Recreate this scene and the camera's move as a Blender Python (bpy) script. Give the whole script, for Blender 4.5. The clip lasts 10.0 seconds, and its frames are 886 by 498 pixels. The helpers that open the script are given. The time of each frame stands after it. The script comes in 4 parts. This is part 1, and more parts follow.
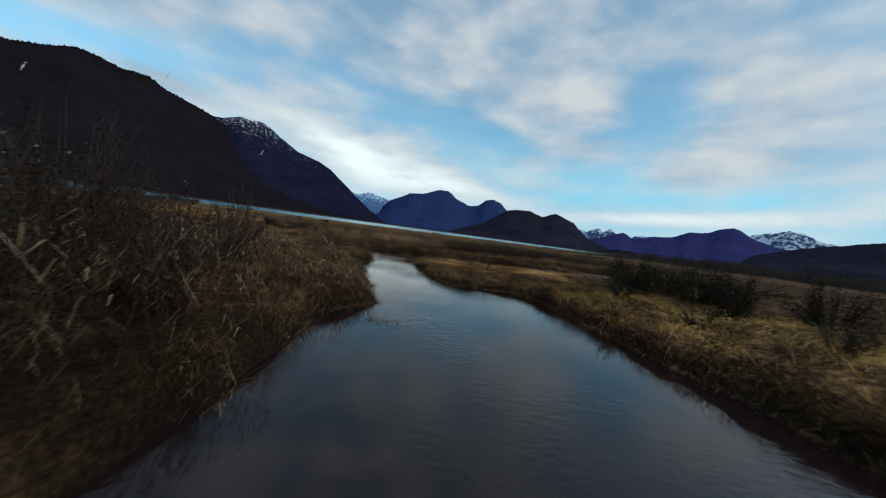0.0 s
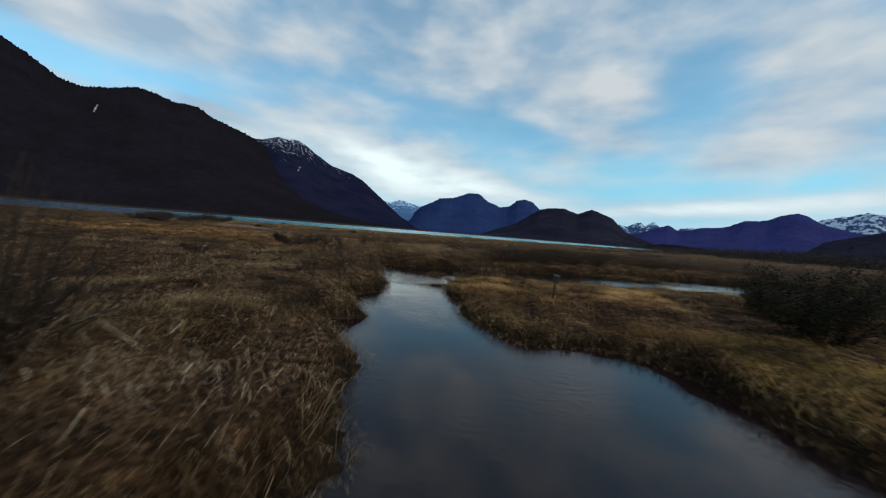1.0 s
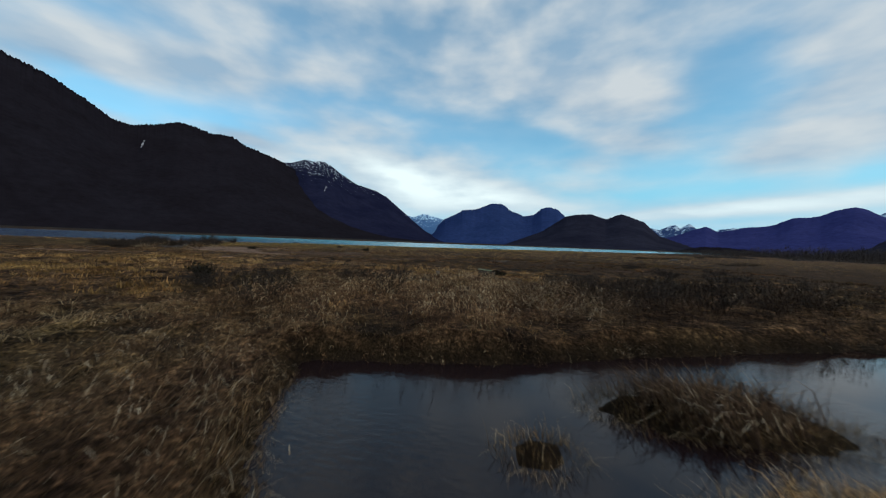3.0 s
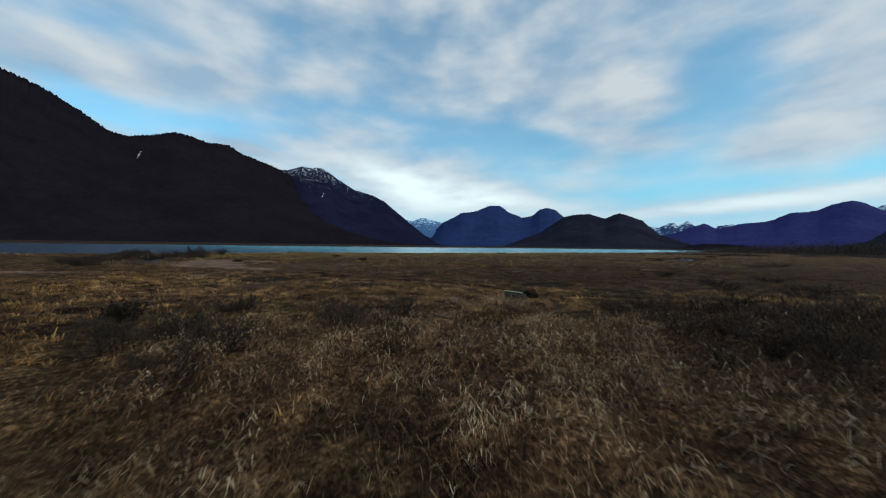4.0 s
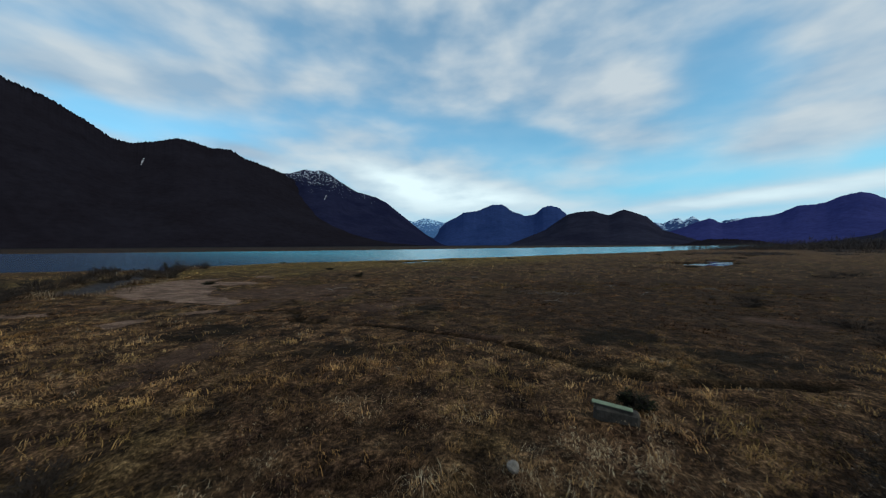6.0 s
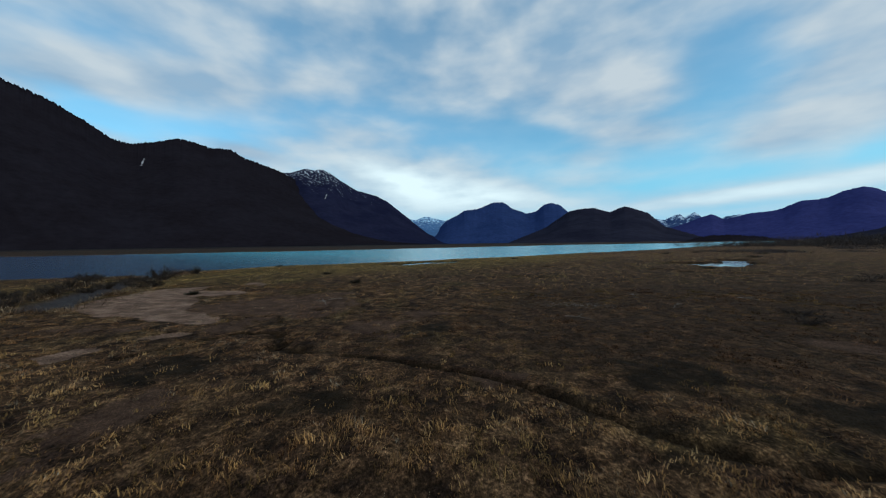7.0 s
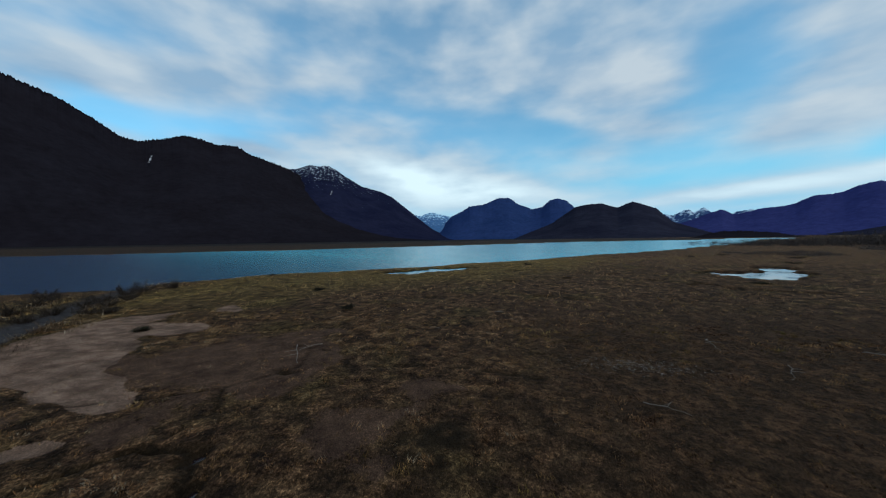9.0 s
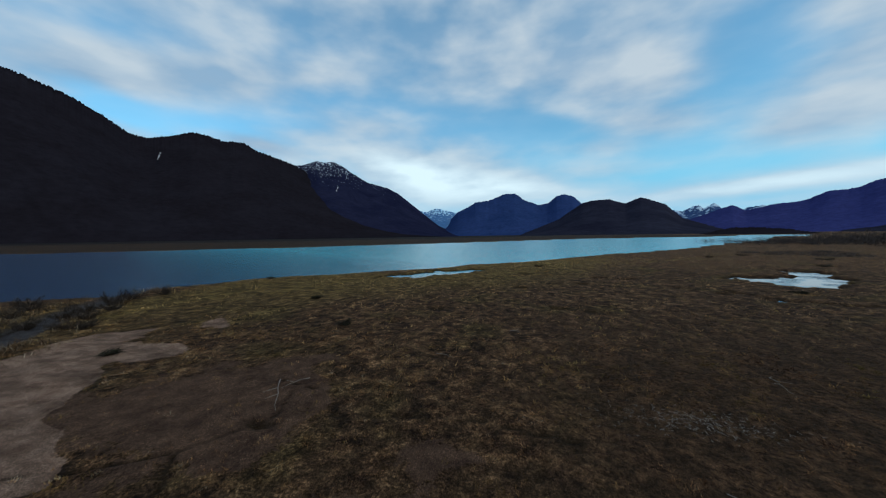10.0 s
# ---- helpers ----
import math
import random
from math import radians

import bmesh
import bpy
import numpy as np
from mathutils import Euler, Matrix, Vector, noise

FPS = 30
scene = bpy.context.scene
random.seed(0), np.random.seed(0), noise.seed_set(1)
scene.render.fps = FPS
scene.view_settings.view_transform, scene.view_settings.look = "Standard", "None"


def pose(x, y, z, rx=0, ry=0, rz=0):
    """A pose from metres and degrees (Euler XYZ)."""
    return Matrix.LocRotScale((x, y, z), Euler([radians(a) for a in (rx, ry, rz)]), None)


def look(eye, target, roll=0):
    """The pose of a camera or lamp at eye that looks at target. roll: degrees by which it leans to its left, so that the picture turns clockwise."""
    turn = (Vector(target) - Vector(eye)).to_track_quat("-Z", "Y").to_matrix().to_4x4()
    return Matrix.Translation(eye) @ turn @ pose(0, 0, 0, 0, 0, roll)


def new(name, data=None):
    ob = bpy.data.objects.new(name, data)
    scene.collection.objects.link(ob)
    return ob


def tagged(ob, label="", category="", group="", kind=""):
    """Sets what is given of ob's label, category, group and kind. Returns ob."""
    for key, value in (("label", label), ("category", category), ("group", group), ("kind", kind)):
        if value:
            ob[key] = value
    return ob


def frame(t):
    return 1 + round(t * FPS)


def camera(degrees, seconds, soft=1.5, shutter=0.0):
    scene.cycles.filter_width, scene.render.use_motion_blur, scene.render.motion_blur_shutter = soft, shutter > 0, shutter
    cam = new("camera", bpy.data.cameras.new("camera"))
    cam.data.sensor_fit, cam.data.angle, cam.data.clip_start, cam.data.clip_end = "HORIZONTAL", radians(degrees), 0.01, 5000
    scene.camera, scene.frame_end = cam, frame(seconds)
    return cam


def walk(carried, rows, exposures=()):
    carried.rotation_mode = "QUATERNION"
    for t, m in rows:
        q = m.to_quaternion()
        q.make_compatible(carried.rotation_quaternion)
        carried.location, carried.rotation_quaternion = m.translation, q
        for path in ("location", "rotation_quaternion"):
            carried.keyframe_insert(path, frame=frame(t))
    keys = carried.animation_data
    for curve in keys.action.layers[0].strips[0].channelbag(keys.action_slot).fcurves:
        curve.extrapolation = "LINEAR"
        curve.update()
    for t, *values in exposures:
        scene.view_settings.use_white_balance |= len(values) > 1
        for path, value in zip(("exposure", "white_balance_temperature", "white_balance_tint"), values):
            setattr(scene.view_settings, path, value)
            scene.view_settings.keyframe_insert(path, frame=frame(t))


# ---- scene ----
cam = camera(108.0, 10.0, soft=1.2, shutter=0.26)
PATH = [
    (0, pose(0.01, 0.02, 1.92, 86.76, -7.83, 0.02)),
    (0.5, pose(-0.01, 2.28, 2.04, 86.57, -6.06, 3.47)),
    (1, pose(-0.33, 5.04, 2.14, 86.82, -4.72, 5.70)),
    (1.5, pose(-0.83, 8.26, 2.05, 87.31, -3.80, 7.21)),
    (2, pose(-1.35, 11.31, 1.88, 87.85, -2.98, 8.18)),
    (2.5, pose(-1.85, 13.99, 2.07, 88.21, -2.33, 8.84)),
    (3.0, pose(-2.44, 16.37, 2.36, 88.74, -2.27, 9.96)),
    (3.4, pose(-3.06, 18.02, 2.55, 88.93, -1.58, 10.09)),
    (4, pose(-3.89, 20.35, 2.88, 89.32, -0.85, 9.78)),
    (4.5, pose(-4.37, 22.26, 3.28, 89.33, -0.50, 9.88)),
    (5, pose(-4.83, 23.93, 3.72, 89.34, -0.22, 10.00)),
    (5.5, pose(-5.29, 25.61, 4.18, 89.34, 0.09, 10.13)),
    (6.0, pose(-5.69, 27.14, 4.55, 89.31, 0.28, 10.34)),
    (6.4, pose(-6.02, 28.26, 4.79, 89.03, 0.50, 10.48)),
    (7, pose(-6.51, 30.02, 5.22, 88.99, 0.75, 10.50)),
    (7.5, pose(-6.93, 31.70, 5.76, 88.80, 0.84, 10.71)),
    (8, pose(-7.34, 33.46, 6.33, 88.59, 0.96, 10.94)),
    (8.5, pose(-7.76, 35.18, 6.92, 88.36, 0.93, 11.07)),
    (9, pose(-8.18, 36.89, 7.50, 88.25, 0.81, 11.43)),
    (9.5, pose(-8.60, 38.62, 8.09, 87.90, 0.76, 11.91)),
    (10, pose(-9.07, 40.41, 8.65, 87.56, 0.78, 12.43)),
]
# the white balance cools as the flight goes on
COOLING = [(0.0, 0.10, 6380, 5), (2.5, 0.12, 6300, 4), (5.0, 0.08, 6130, 3), (7.0, 0.04, 5920, 1), (10.0, 0.0, 5740, 1)]
walk(cam, PATH, COOLING)

# ---- sky, sun and exposure ----
SUN_ELEVATION, SUN_AZIMUTH = 36.0, 115.0      # degrees; azimuth clockwise from +y


def node(tree, kind, **values):
    n = tree.nodes.new(kind)
    for key, value in values.items():
        if key in n.inputs:
            n.inputs[key].default_value = value
    return n


def maths(tree, op, a, b=0.0, clamp=False):
    n = tree.nodes.new("ShaderNodeMath")
    n.operation, n.use_clamp = op, clamp
    for i, v in enumerate((a, b)):
        if isinstance(v, (int, float)):
            n.inputs[i].default_value = v
        else:
            tree.links.new(v, n.inputs[i])
    return n.outputs[0]


def ramp(tree, fac, stops, smooth=False):
    n = tree.nodes.new("ShaderNodeValToRGB")
    n.color_ramp.interpolation = "EASE" if smooth else "LINEAR"
    while len(n.color_ramp.elements) < len(stops):
        n.color_ramp.elements.new(0.5)
    for e, (p, c) in zip(n.color_ramp.elements, stops):
        e.position, e.color = p, ((c, c, c, 1) if isinstance(c, (int, float)) else (*c, 1))
    tree.links.new(fac, n.inputs[0])
    return n.outputs[0]


def mixed(tree, fac, a, b, blend="MIX"):
    n = tree.nodes.new("ShaderNodeMix")
    n.data_type, n.blend_type = "RGBA", blend
    for sock, v in ((n.inputs[0], fac), (n.inputs[6], a), (n.inputs[7], b)):
        if isinstance(v, (int, float)):
            sock.default_value = v
        elif isinstance(v, tuple):
            sock.default_value = (*v, 1)
        else:
            tree.links.new(v, sock)
    return n.outputs[2]


def noise_tex(tree, vector, scale, detail=4.0, rough=0.55, distort=0.0):
    n = node(tree, "ShaderNodeTexNoise", Scale=scale, Detail=detail, Roughness=rough, Distortion=distort)
    if vector is not None:
        tree.links.new(vector, n.inputs["Vector"])
    return n.outputs["Fac"]


def mapped(tree, vector, scale=(1, 1, 1), turn=0.0, shift=(0, 0, 0)):
    n = tree.nodes.new("ShaderNodeMapping")
    n.inputs["Location"].default_value, n.inputs["Scale"].default_value = shift, scale
    n.inputs["Rotation"].default_value = (0, 0, radians(turn))
    tree.links.new(vector, n.inputs["Vector"])
    return n.outputs[0]


world = bpy.data.worlds.new("evening_sky")
scene.world = world
world.use_nodes = True
wt = world.node_tree
wt.nodes.clear()
direction = wt.nodes.new("ShaderNodeTexCoord").outputs["Generated"]
split = wt.nodes.new("ShaderNodeSeparateXYZ")
wt.links.new(direction, split.inputs[0])
height = maths(wt, "MAXIMUM", split.outputs[2], 0.0)
# the cloud lies in soft bands round the horizon: coordinates by bearing and by height
level = maths(wt, "SQRT", maths(wt, "SUBTRACT", 1.0001, maths(wt, "MULTIPLY", split.outputs[2], split.outputs[2])))
flat = wt.nodes.new("ShaderNodeCombineXYZ")
wt.links.new(maths(wt, "DIVIDE", split.outputs[0], level), flat.inputs[0])
wt.links.new(maths(wt, "DIVIDE", split.outputs[1], level), flat.inputs[1])
wt.links.new(maths(wt, "POWER", maths(wt, "MULTIPLY", height, 5.7), 0.8), flat.inputs[2])
sheet = flat.outputs[0]
warp = noise_tex(wt, mapped(wt, sheet, (1.0, 1.0, 0.9), 0, (7.3, 1.9, 0)), 1.6, 2.0, 0.5)
broad = noise_tex(wt, mapped(wt, sheet, (1.0, 1.0, 0.95), 0, (3.1, 0.7, 2.0)), 1.8, 3.0, 0.45, 0.4)
fine = noise_tex(wt, mapped(wt, sheet, (2.3, 2.3, 1.6), 0, (0.3, 5.2, 1.4)), 2.4, 4.0, 0.46, 0.0)
cover = maths(wt, "ADD", maths(wt, "MULTIPLY", broad, 0.36), maths(wt, "MULTIPLY", fine, 0.46))
cover = maths(wt, "ADD", maths(wt, "ADD", cover, maths(wt, "MULTIPLY", warp, 0.14)), 0.18)
bearing = wt.nodes.new("ShaderNodeCombineXYZ")
wt.links.new(maths(wt, "MULTIPLY", maths(wt, "ARCTAN2", maths(wt, "MULTIPLY", split.outputs[0], -1.0), split.outputs[1]), 57.3), bearing.inputs[0])
wt.links.new(maths(wt, "MULTIPLY", maths(wt, "ARCSINE", split.outputs[2]), 57.3), bearing.inputs[1])
# gaps in the cloud sheet and its thicker banks: bearing, elevation, half length, half width, tilt (degrees), amount
GAPS = [(-30, 23, 6.7, 4.8, 17, -0.34), (57, 16, 4.1, 1.2, 21, -0.3), (50, 16, 6.3, 1.3, 1, -0.3), (39, 18, 9.1, 1.4, 0, -0.22), (16, 21, 13.5, 2.8, 3, -0.2),
        (-4, 17, 9.4, 3.2, 4, -0.34), (-21, 12, 8.8, 1.7, 4, -0.32), (-27, 8.5, 9.7, 1.0, -1, -0.22), (31, 31, 11.8, 3.6, -1, -0.08), (58, 25, 7.7, 1.7, -10, -0.12),
        (-28, 14, 3.8, 3.0, 11, -0.14), (-7, 12, 5.5, 1.1, 3, -0.12), (12, 30, 8.9, 3.7, -1, 0.04), (-43, 9, 2.9, 1.2, -8, -0.2)]
BANKS = [(59, 20, 6.5, 1.5, -10, 0.2), (47, 22, 7.7, 2.3, -8, 0.24), (32, 25, 6.9, 1.8, -9, 0.12), (31, 18, 9.6, 1.7, -1, 0.2), (-14, 24, 10.1, 2.8, 9, 0.26), (4, 28, 9.8, 3.1, 2, 0.1),
         (-40, 24, 7.9, 3.3, 23, 0.22), (-39, 18, 6.2, 2.0, -5, 0.2), (-38, 13, 7.0, 1.5, -11, 0.26), (-13, 18, 11.2, 1.5, 12, 0.14), (-15, 13, 4.9, 1.1, 6, 0.2), (12, 9, 9.9, 2.8, 5, 0.5),
         (20, 12, 7.6, 2.1, 11, 0.3), (0, 8, 6.8, 1.4, 1, 0.3), (-33, 6, 15.3, 0.7, -4, 0.38), (42, 14, 4.9, 0.9, 10, 0.24)]
glow = maths(wt, "MULTIPLY", height, 0.0)
for az, el, long, wide, tilt, amount in GAPS + BANKS:
    local = wt.nodes.new("ShaderNodeMapping")
    local.vector_type = "TEXTURE"
    local.inputs["Location"].default_value, local.inputs["Scale"].default_value = (az, el, 0), (long * 1.1, wide * 1.2, 1)
    local.inputs["Rotation"].default_value = (0, 0, radians(tilt))
    wt.links.new(bearing.outputs[0], local.inputs["Vector"])
    dot = wt.nodes.new("ShaderNodeVectorMath")
    dot.operation = "DOT_PRODUCT"
    wt.links.new(local.outputs[0], dot.inputs[0])
    wt.links.new(local.outputs[0], dot.inputs[1])
    spot = maths(wt, "EXPONENT", maths(wt, "MULTIPLY", dot.outputs["Value"], -1.0))
    cover = maths(wt, "ADD", cover, maths(wt, "MULTIPLY", spot, amount))
    if amount >= 0.3:
        glow = maths(wt, "ADD", glow, maths(wt, "MULTIPLY", spot, amount * 1.3))
veil = ramp(wt, cover, ((0.36, 0.16), (0.84, 0.97)), True)
low = ramp(wt, height, ((0.03, 1.0), (0.27, 0.0)), True)
blue = node(wt, "ShaderNodeTexSky")
blue.sky_type, blue.sun_disc = "NISHITA", False
blue.sun_elevation, blue.sun_rotation = radians(SUN_ELEVATION), radians(SUN_AZIMUTH)
blue.air_density, blue.dust_density, blue.ozone_density = 1.0, 0.6, 2.0
clear = mixed(wt, 1.0, blue.outputs[0], (0.115, 0.170, 0.160), "MULTIPLY")
clear = mixed(wt, low, clear, (0.19, 0.56, 0.80))
thick = ramp(wt, fine, ((0.34, (0.33, 0.43, 0.55)), (0.66, (0.60, 0.62, 0.65))))
thick = mixed(wt, maths(wt, "MULTIPLY", low, 0.7), thick, (0.60, 0.72, 0.79))
thick = mixed(wt, maths(wt, "MINIMUM", maths(wt, "MULTIPLY", glow, ramp(wt, fine, ((0.36, 0.5), (0.60, 1.5)))), 1.0), thick, (0.86, 0.94, 0.95))
colour = mixed(wt, veil, clear, thick)
back = node(wt, "ShaderNodeBackground", Strength=1.0)
wt.links.new(colour, back.inputs[0])
wt.links.new(back.outputs[0], wt.nodes.new("ShaderNodeOutputWorld").inputs[0])

sun = new("sun", bpy.data.lights.new("sun", "SUN"))
sun.data.energy, sun.data.angle, sun.data.color = 1.1, radians(14), (1.0, 0.82, 0.60)
a, e = radians(SUN_AZIMUTH), radians(SUN_ELEVATION)
sun.matrix_world = look((0, 0, 0), (-math.sin(a) * math.cos(e), -math.cos(a) * math.cos(e), -math.sin(e)))

# ---- materials ----
def material(name, rough=0.9, spec=0.2):
    m = bpy.data.materials.new(name)
    m.use_nodes = True
    t = m.node_tree
    b = t.nodes["Principled BSDF"]
    b.inputs["Roughness"].default_value, b.inputs["Specular IOR Level"].default_value = rough, spec
    return m, t, b


def bumped(t, b, height, strength, distance):
    n = node(t, "ShaderNodeBump", Strength=strength, Distance=distance)
    t.links.new(height, n.inputs["Height"])
    t.links.new(n.outputs[0], b.inputs["Normal"])


def place(t):
    return t.nodes.new("ShaderNodeNewGeometry").outputs["Position"]


def attribute(t, name):
    n = t.nodes.new("ShaderNodeAttribute")
    n.attribute_name = name
    return n.outputs["Fac"]


def ground_material():
    m, t, b = material("marsh_soil", 0.97, 0.05)
    p = place(t)
    big = noise_tex(t, p, 0.12, 4, 0.6)
    mid = noise_tex(t, p, 1.1, 5, 0.65)
    small = noise_tex(t, mapped(t, p, (1, 1, 1)), 9.0, 4, 0.7)
    turf = ramp(t, mid, ((0.36, (0.022, 0.012, 0.008)), (0.52, (0.086, 0.047, 0.024)), (0.68, (0.180, 0.104, 0.052))))
    green = ramp(t, mid, ((0.36, (0.022, 0.015, 0.006)), (0.62, (0.130, 0.092, 0.032))))
    c = mixed(t, ramp(t, big, ((0.52, 0.0), (0.66, 0.7))), turf, green)
    clod = noise_tex(t, p, 4.2, 4, 0.7)
    c = mixed(t, 0.8, c, ramp(t, clod, ((0.38, 0.35), (0.62, 1.6))), "MULTIPLY")
    c = mixed(t, 0.85, c, ramp(t, small, ((0.40, 0.30), (0.50, 0.85), (0.56, 1.35), (0.64, 2.4))), "MULTIPLY")
    c = mixed(t, attribute(t, "heath"), c, ramp(t, clod, ((0.38, (0.021, 0.012, 0.008)), (0.62, (0.096, 0.053, 0.028)))))
    lush = ramp(t, mid, ((0.36, (0.062, 0.042, 0.013)), (0.64, (0.220, 0.152, 0.046))))
    c = mixed(t, attribute(t, "lush"), c, mixed(t, 0.6, lush, ramp(t, clod, ((0.38, 0.4), (0.62, 1.5))), "MULTIPLY"))
    sand = ramp(t, mid, ((0.35, (0.130, 0.078, 0.054)), (0.65, (0.225, 0.145, 0.104))))
    bare = ramp(t, mid, ((0.35, (0.044, 0.025, 0.017)), (0.65, (0.100, 0.058, 0.037))))
    bare = mixed(t, 0.6, bare, ramp(t, small, ((0.34, 0.45), (0.66, 1.5))), "MULTIPLY")
    ragged = maths(t, "MULTIPLY", maths(t, "SUBTRACT", clod, 0.5), 1.6)
    c = mixed(t, ramp(t, maths(t, "ADD", attribute(t, "bare"), ragged), ((0.42, 0.0), (0.58, 1.0))), c, bare)
    sand = mixed(t, 0.6, sand, ramp(t, small, ((0.3, 0.6), (0.7, 1.3))), "MULTIPLY")
    sand = mixed(t, 0.8, sand, ramp(t, noise_tex(t, mapped(t, p, (0.5, 1.2, 1), 30), 0.7, 4, 0.6), ((0.35, 0.5), (0.62, 1.35))), "MULTIPLY")
    c = mixed(t, ramp(t, maths(t, "ADD", attribute(t, "sand"), maths(t, "MULTIPLY", ragged, 0.7)), ((0.44, 0.0), (0.54, 1.0))), c, sand)
    # dark mud colour, also laid on as painted shade in hollows
    mud_and_shade = ramp(t, mid, ((0.35, (0.009, 0.006, 0.004)), (0.65, (0.026, 0.017, 0.010))))
    c = mixed(t, attribute(t, "mud_and_shade"), c, mud_and_shade)
    silt_and_sheen = ramp(t, mid, ((0.35, (0.032, 0.028, 0.029)), (0.65, (0.062, 0.056, 0.058))))
    c = mixed(t, attribute(t, "silt_and_sheen"), c, silt_and_sheen)
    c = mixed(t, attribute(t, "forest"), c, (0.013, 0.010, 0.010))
    c = mixed(t, 0.7, c, ramp(t, noise_tex(t, p, 24.0, 3, 0.7), ((0.38, 0.30), (0.52, 1.0), (0.64, 2.2))), "MULTIPLY")
    t.links.new(c, b.inputs["Base Color"])
    rubble = noise_tex(t, p, 38.0, 3, 0.7)
    bumped(t, b, maths(t, "ADD", maths(t, "ADD", maths(t, "MULTIPLY", clod, 0.8), maths(t, "MULTIPLY", small, 0.7)), maths(t, "MULTIPLY", rubble, 0.25)), 1.0, 0.15)
    return m


def water_material():
    m, t, b = material("peaty_water", 0.02, 0.5)
    b.inputs["Base Color"].default_value, b.inputs["IOR"].default_value = (0.012, 0.010, 0.008, 1), 1.36
    p = place(t)
    s = t.nodes.new("ShaderNodeSeparateXYZ")
    t.links.new(p, s.inputs[0])
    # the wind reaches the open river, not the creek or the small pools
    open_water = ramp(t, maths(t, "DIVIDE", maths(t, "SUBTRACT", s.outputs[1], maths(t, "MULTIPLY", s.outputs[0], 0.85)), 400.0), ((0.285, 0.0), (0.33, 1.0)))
    ripple = noise_tex(t, mapped(t, p, (4.0, 10.0, 1), 18), 1.2, 3, 0.5, 0.6)
    swell = noise_tex(t, mapped(t, p, (0.7, 1.4, 1), -20), 1.0, 2, 0.5)
    waves = noise_tex(t, mapped(t, p, (0.5, 1.0, 1), 30), 1.3, 3, 0.6)
    patch = ramp(t, noise_tex(t, p, 0.28, 2, 0.5), ((0.44, 0.06), (0.64, 1.0)))
    h = maths(t, "ADD", maths(t, "MULTIPLY", ripple, maths(t, "MULTIPLY", patch, 0.011)), maths(t, "MULTIPLY", swell, 0.001))
    h = maths(t, "ADD", h, maths(t, "MULTIPLY", maths(t, "MULTIPLY", waves, open_water), 0.05))
    t.links.new(ramp(t, open_water, ((0.0, 0.02), (1.0, 0.22))), b.inputs["Roughness"])
    # river base colour paints in dark mountain and bright sky reflections, navy to turquoise
    silt_and_sheen = mixed(t, ramp(t, maths(t, "DIVIDE", maths(t, "SUBTRACT", maths(t, "ADD", s.outputs[1], maths(t, "MULTIPLY", s.outputs[0], 0.6)), 42.0), 85.0), ((0.0, 0.0), (1.0, 1.0))), (0.018, 0.038, 0.088), (0.075, 0.330, 0.420))
    t.links.new(mixed(t, open_water, (0.012, 0.007, 0.008), silt_and_sheen), b.inputs["Base Color"])
    bumped(t, b, h, 1.0, 1.0)
    return m


def blade_material(name, stops, green=0.0, tint=(0.09, 0.09, 0.03)):
    m, t, b = material(name, 0.85, 0.06)
    g = t.nodes.new("ShaderNodeNewGeometry")
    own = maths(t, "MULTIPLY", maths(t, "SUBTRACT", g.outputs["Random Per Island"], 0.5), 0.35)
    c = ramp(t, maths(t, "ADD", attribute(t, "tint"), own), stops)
    wide = noise_tex(t, g.outputs["Position"], 0.22, 3, 0.6)
    if green:
        c = mixed(t, maths(t, "MULTIPLY", ramp(t, wide, ((0.46, 0.0), (0.62, 1.0))), green), c, tint)
    patch = noise_tex(t, g.outputs["Position"], 0.8, 3, 0.6)
    c = mixed(t, 0.8, c, ramp(t, patch, ((0.34, 0.20), (0.66, 1.55))), "MULTIPLY")
    t.links.new(c, b.inputs["Base Color"])
    return m


def plain_material(name, dark, light, scale=6.0, rough=0.85, bump=0.02):
    m, t, b = material(name, rough, 0.2)
    o = t.nodes.new("ShaderNodeTexCoord").outputs["Object"]
    n1, n2 = noise_tex(t, o, scale, 5, 0.65), noise_tex(t, mapped(t, o, (1, 1, 0.15)), scale * 6, 3, 0.6)
    c = mixed(t, 0.5, ramp(t, n1, ((0.3, dark), (0.7, light))), ramp(t, n2, ((0.3, 0.6), (0.7, 1.3))), "MULTIPLY")
    t.links.new(c, b.inputs["Base Color"])
    bumped(t, b, n2, 0.6, bump)
    return m


def mountain_material(name, dark, light, snow_from=None, snow=(0.62, 0.68, 0.76), amount=0.5, gain=0.28, grain=0.035):
    """Forested slope; snow lies above the height snow_from in broken patches."""
    m, t, b = material(name, 1.0, 0.0)
    p = place(t)
    n1 = noise_tex(t, p, 0.004, 6, 0.65)
    n2 = noise_tex(t, mapped(t, p, (1, 1, 0.3)), 0.03, 5, 0.7)
    c = mixed(t, ramp(t, n1, ((0.35, 0.0), (0.65, 1.0))), dark, light)
    c = mixed(t, 0.5, c, ramp(t, n2, ((0.3, 0.5), (0.7, 1.4))), "MULTIPLY")
    if snow_from is not None:
        s = t.nodes.new("ShaderNodeSeparateXYZ")
        t.links.new(p, s.inputs[0])
        up = maths(t, "DIVIDE", maths(t, "SUBTRACT", s.outputs[2], snow_from), 150.0)
        patches = maths(t, "ADD", maths(t, "MULTIPLY", maths(t, "MINIMUM", up, 1.0), gain), noise_tex(t, mapped(t, p, (1, 1, 0.5)), grain, 4, 0.7))
        c = mixed(t, ramp(t, patches, ((1.0 - amount, 0.0), (1.05 - amount, 1.0))), c, snow)
    t.links.new(c, b.inputs["Base Color"])
    return m


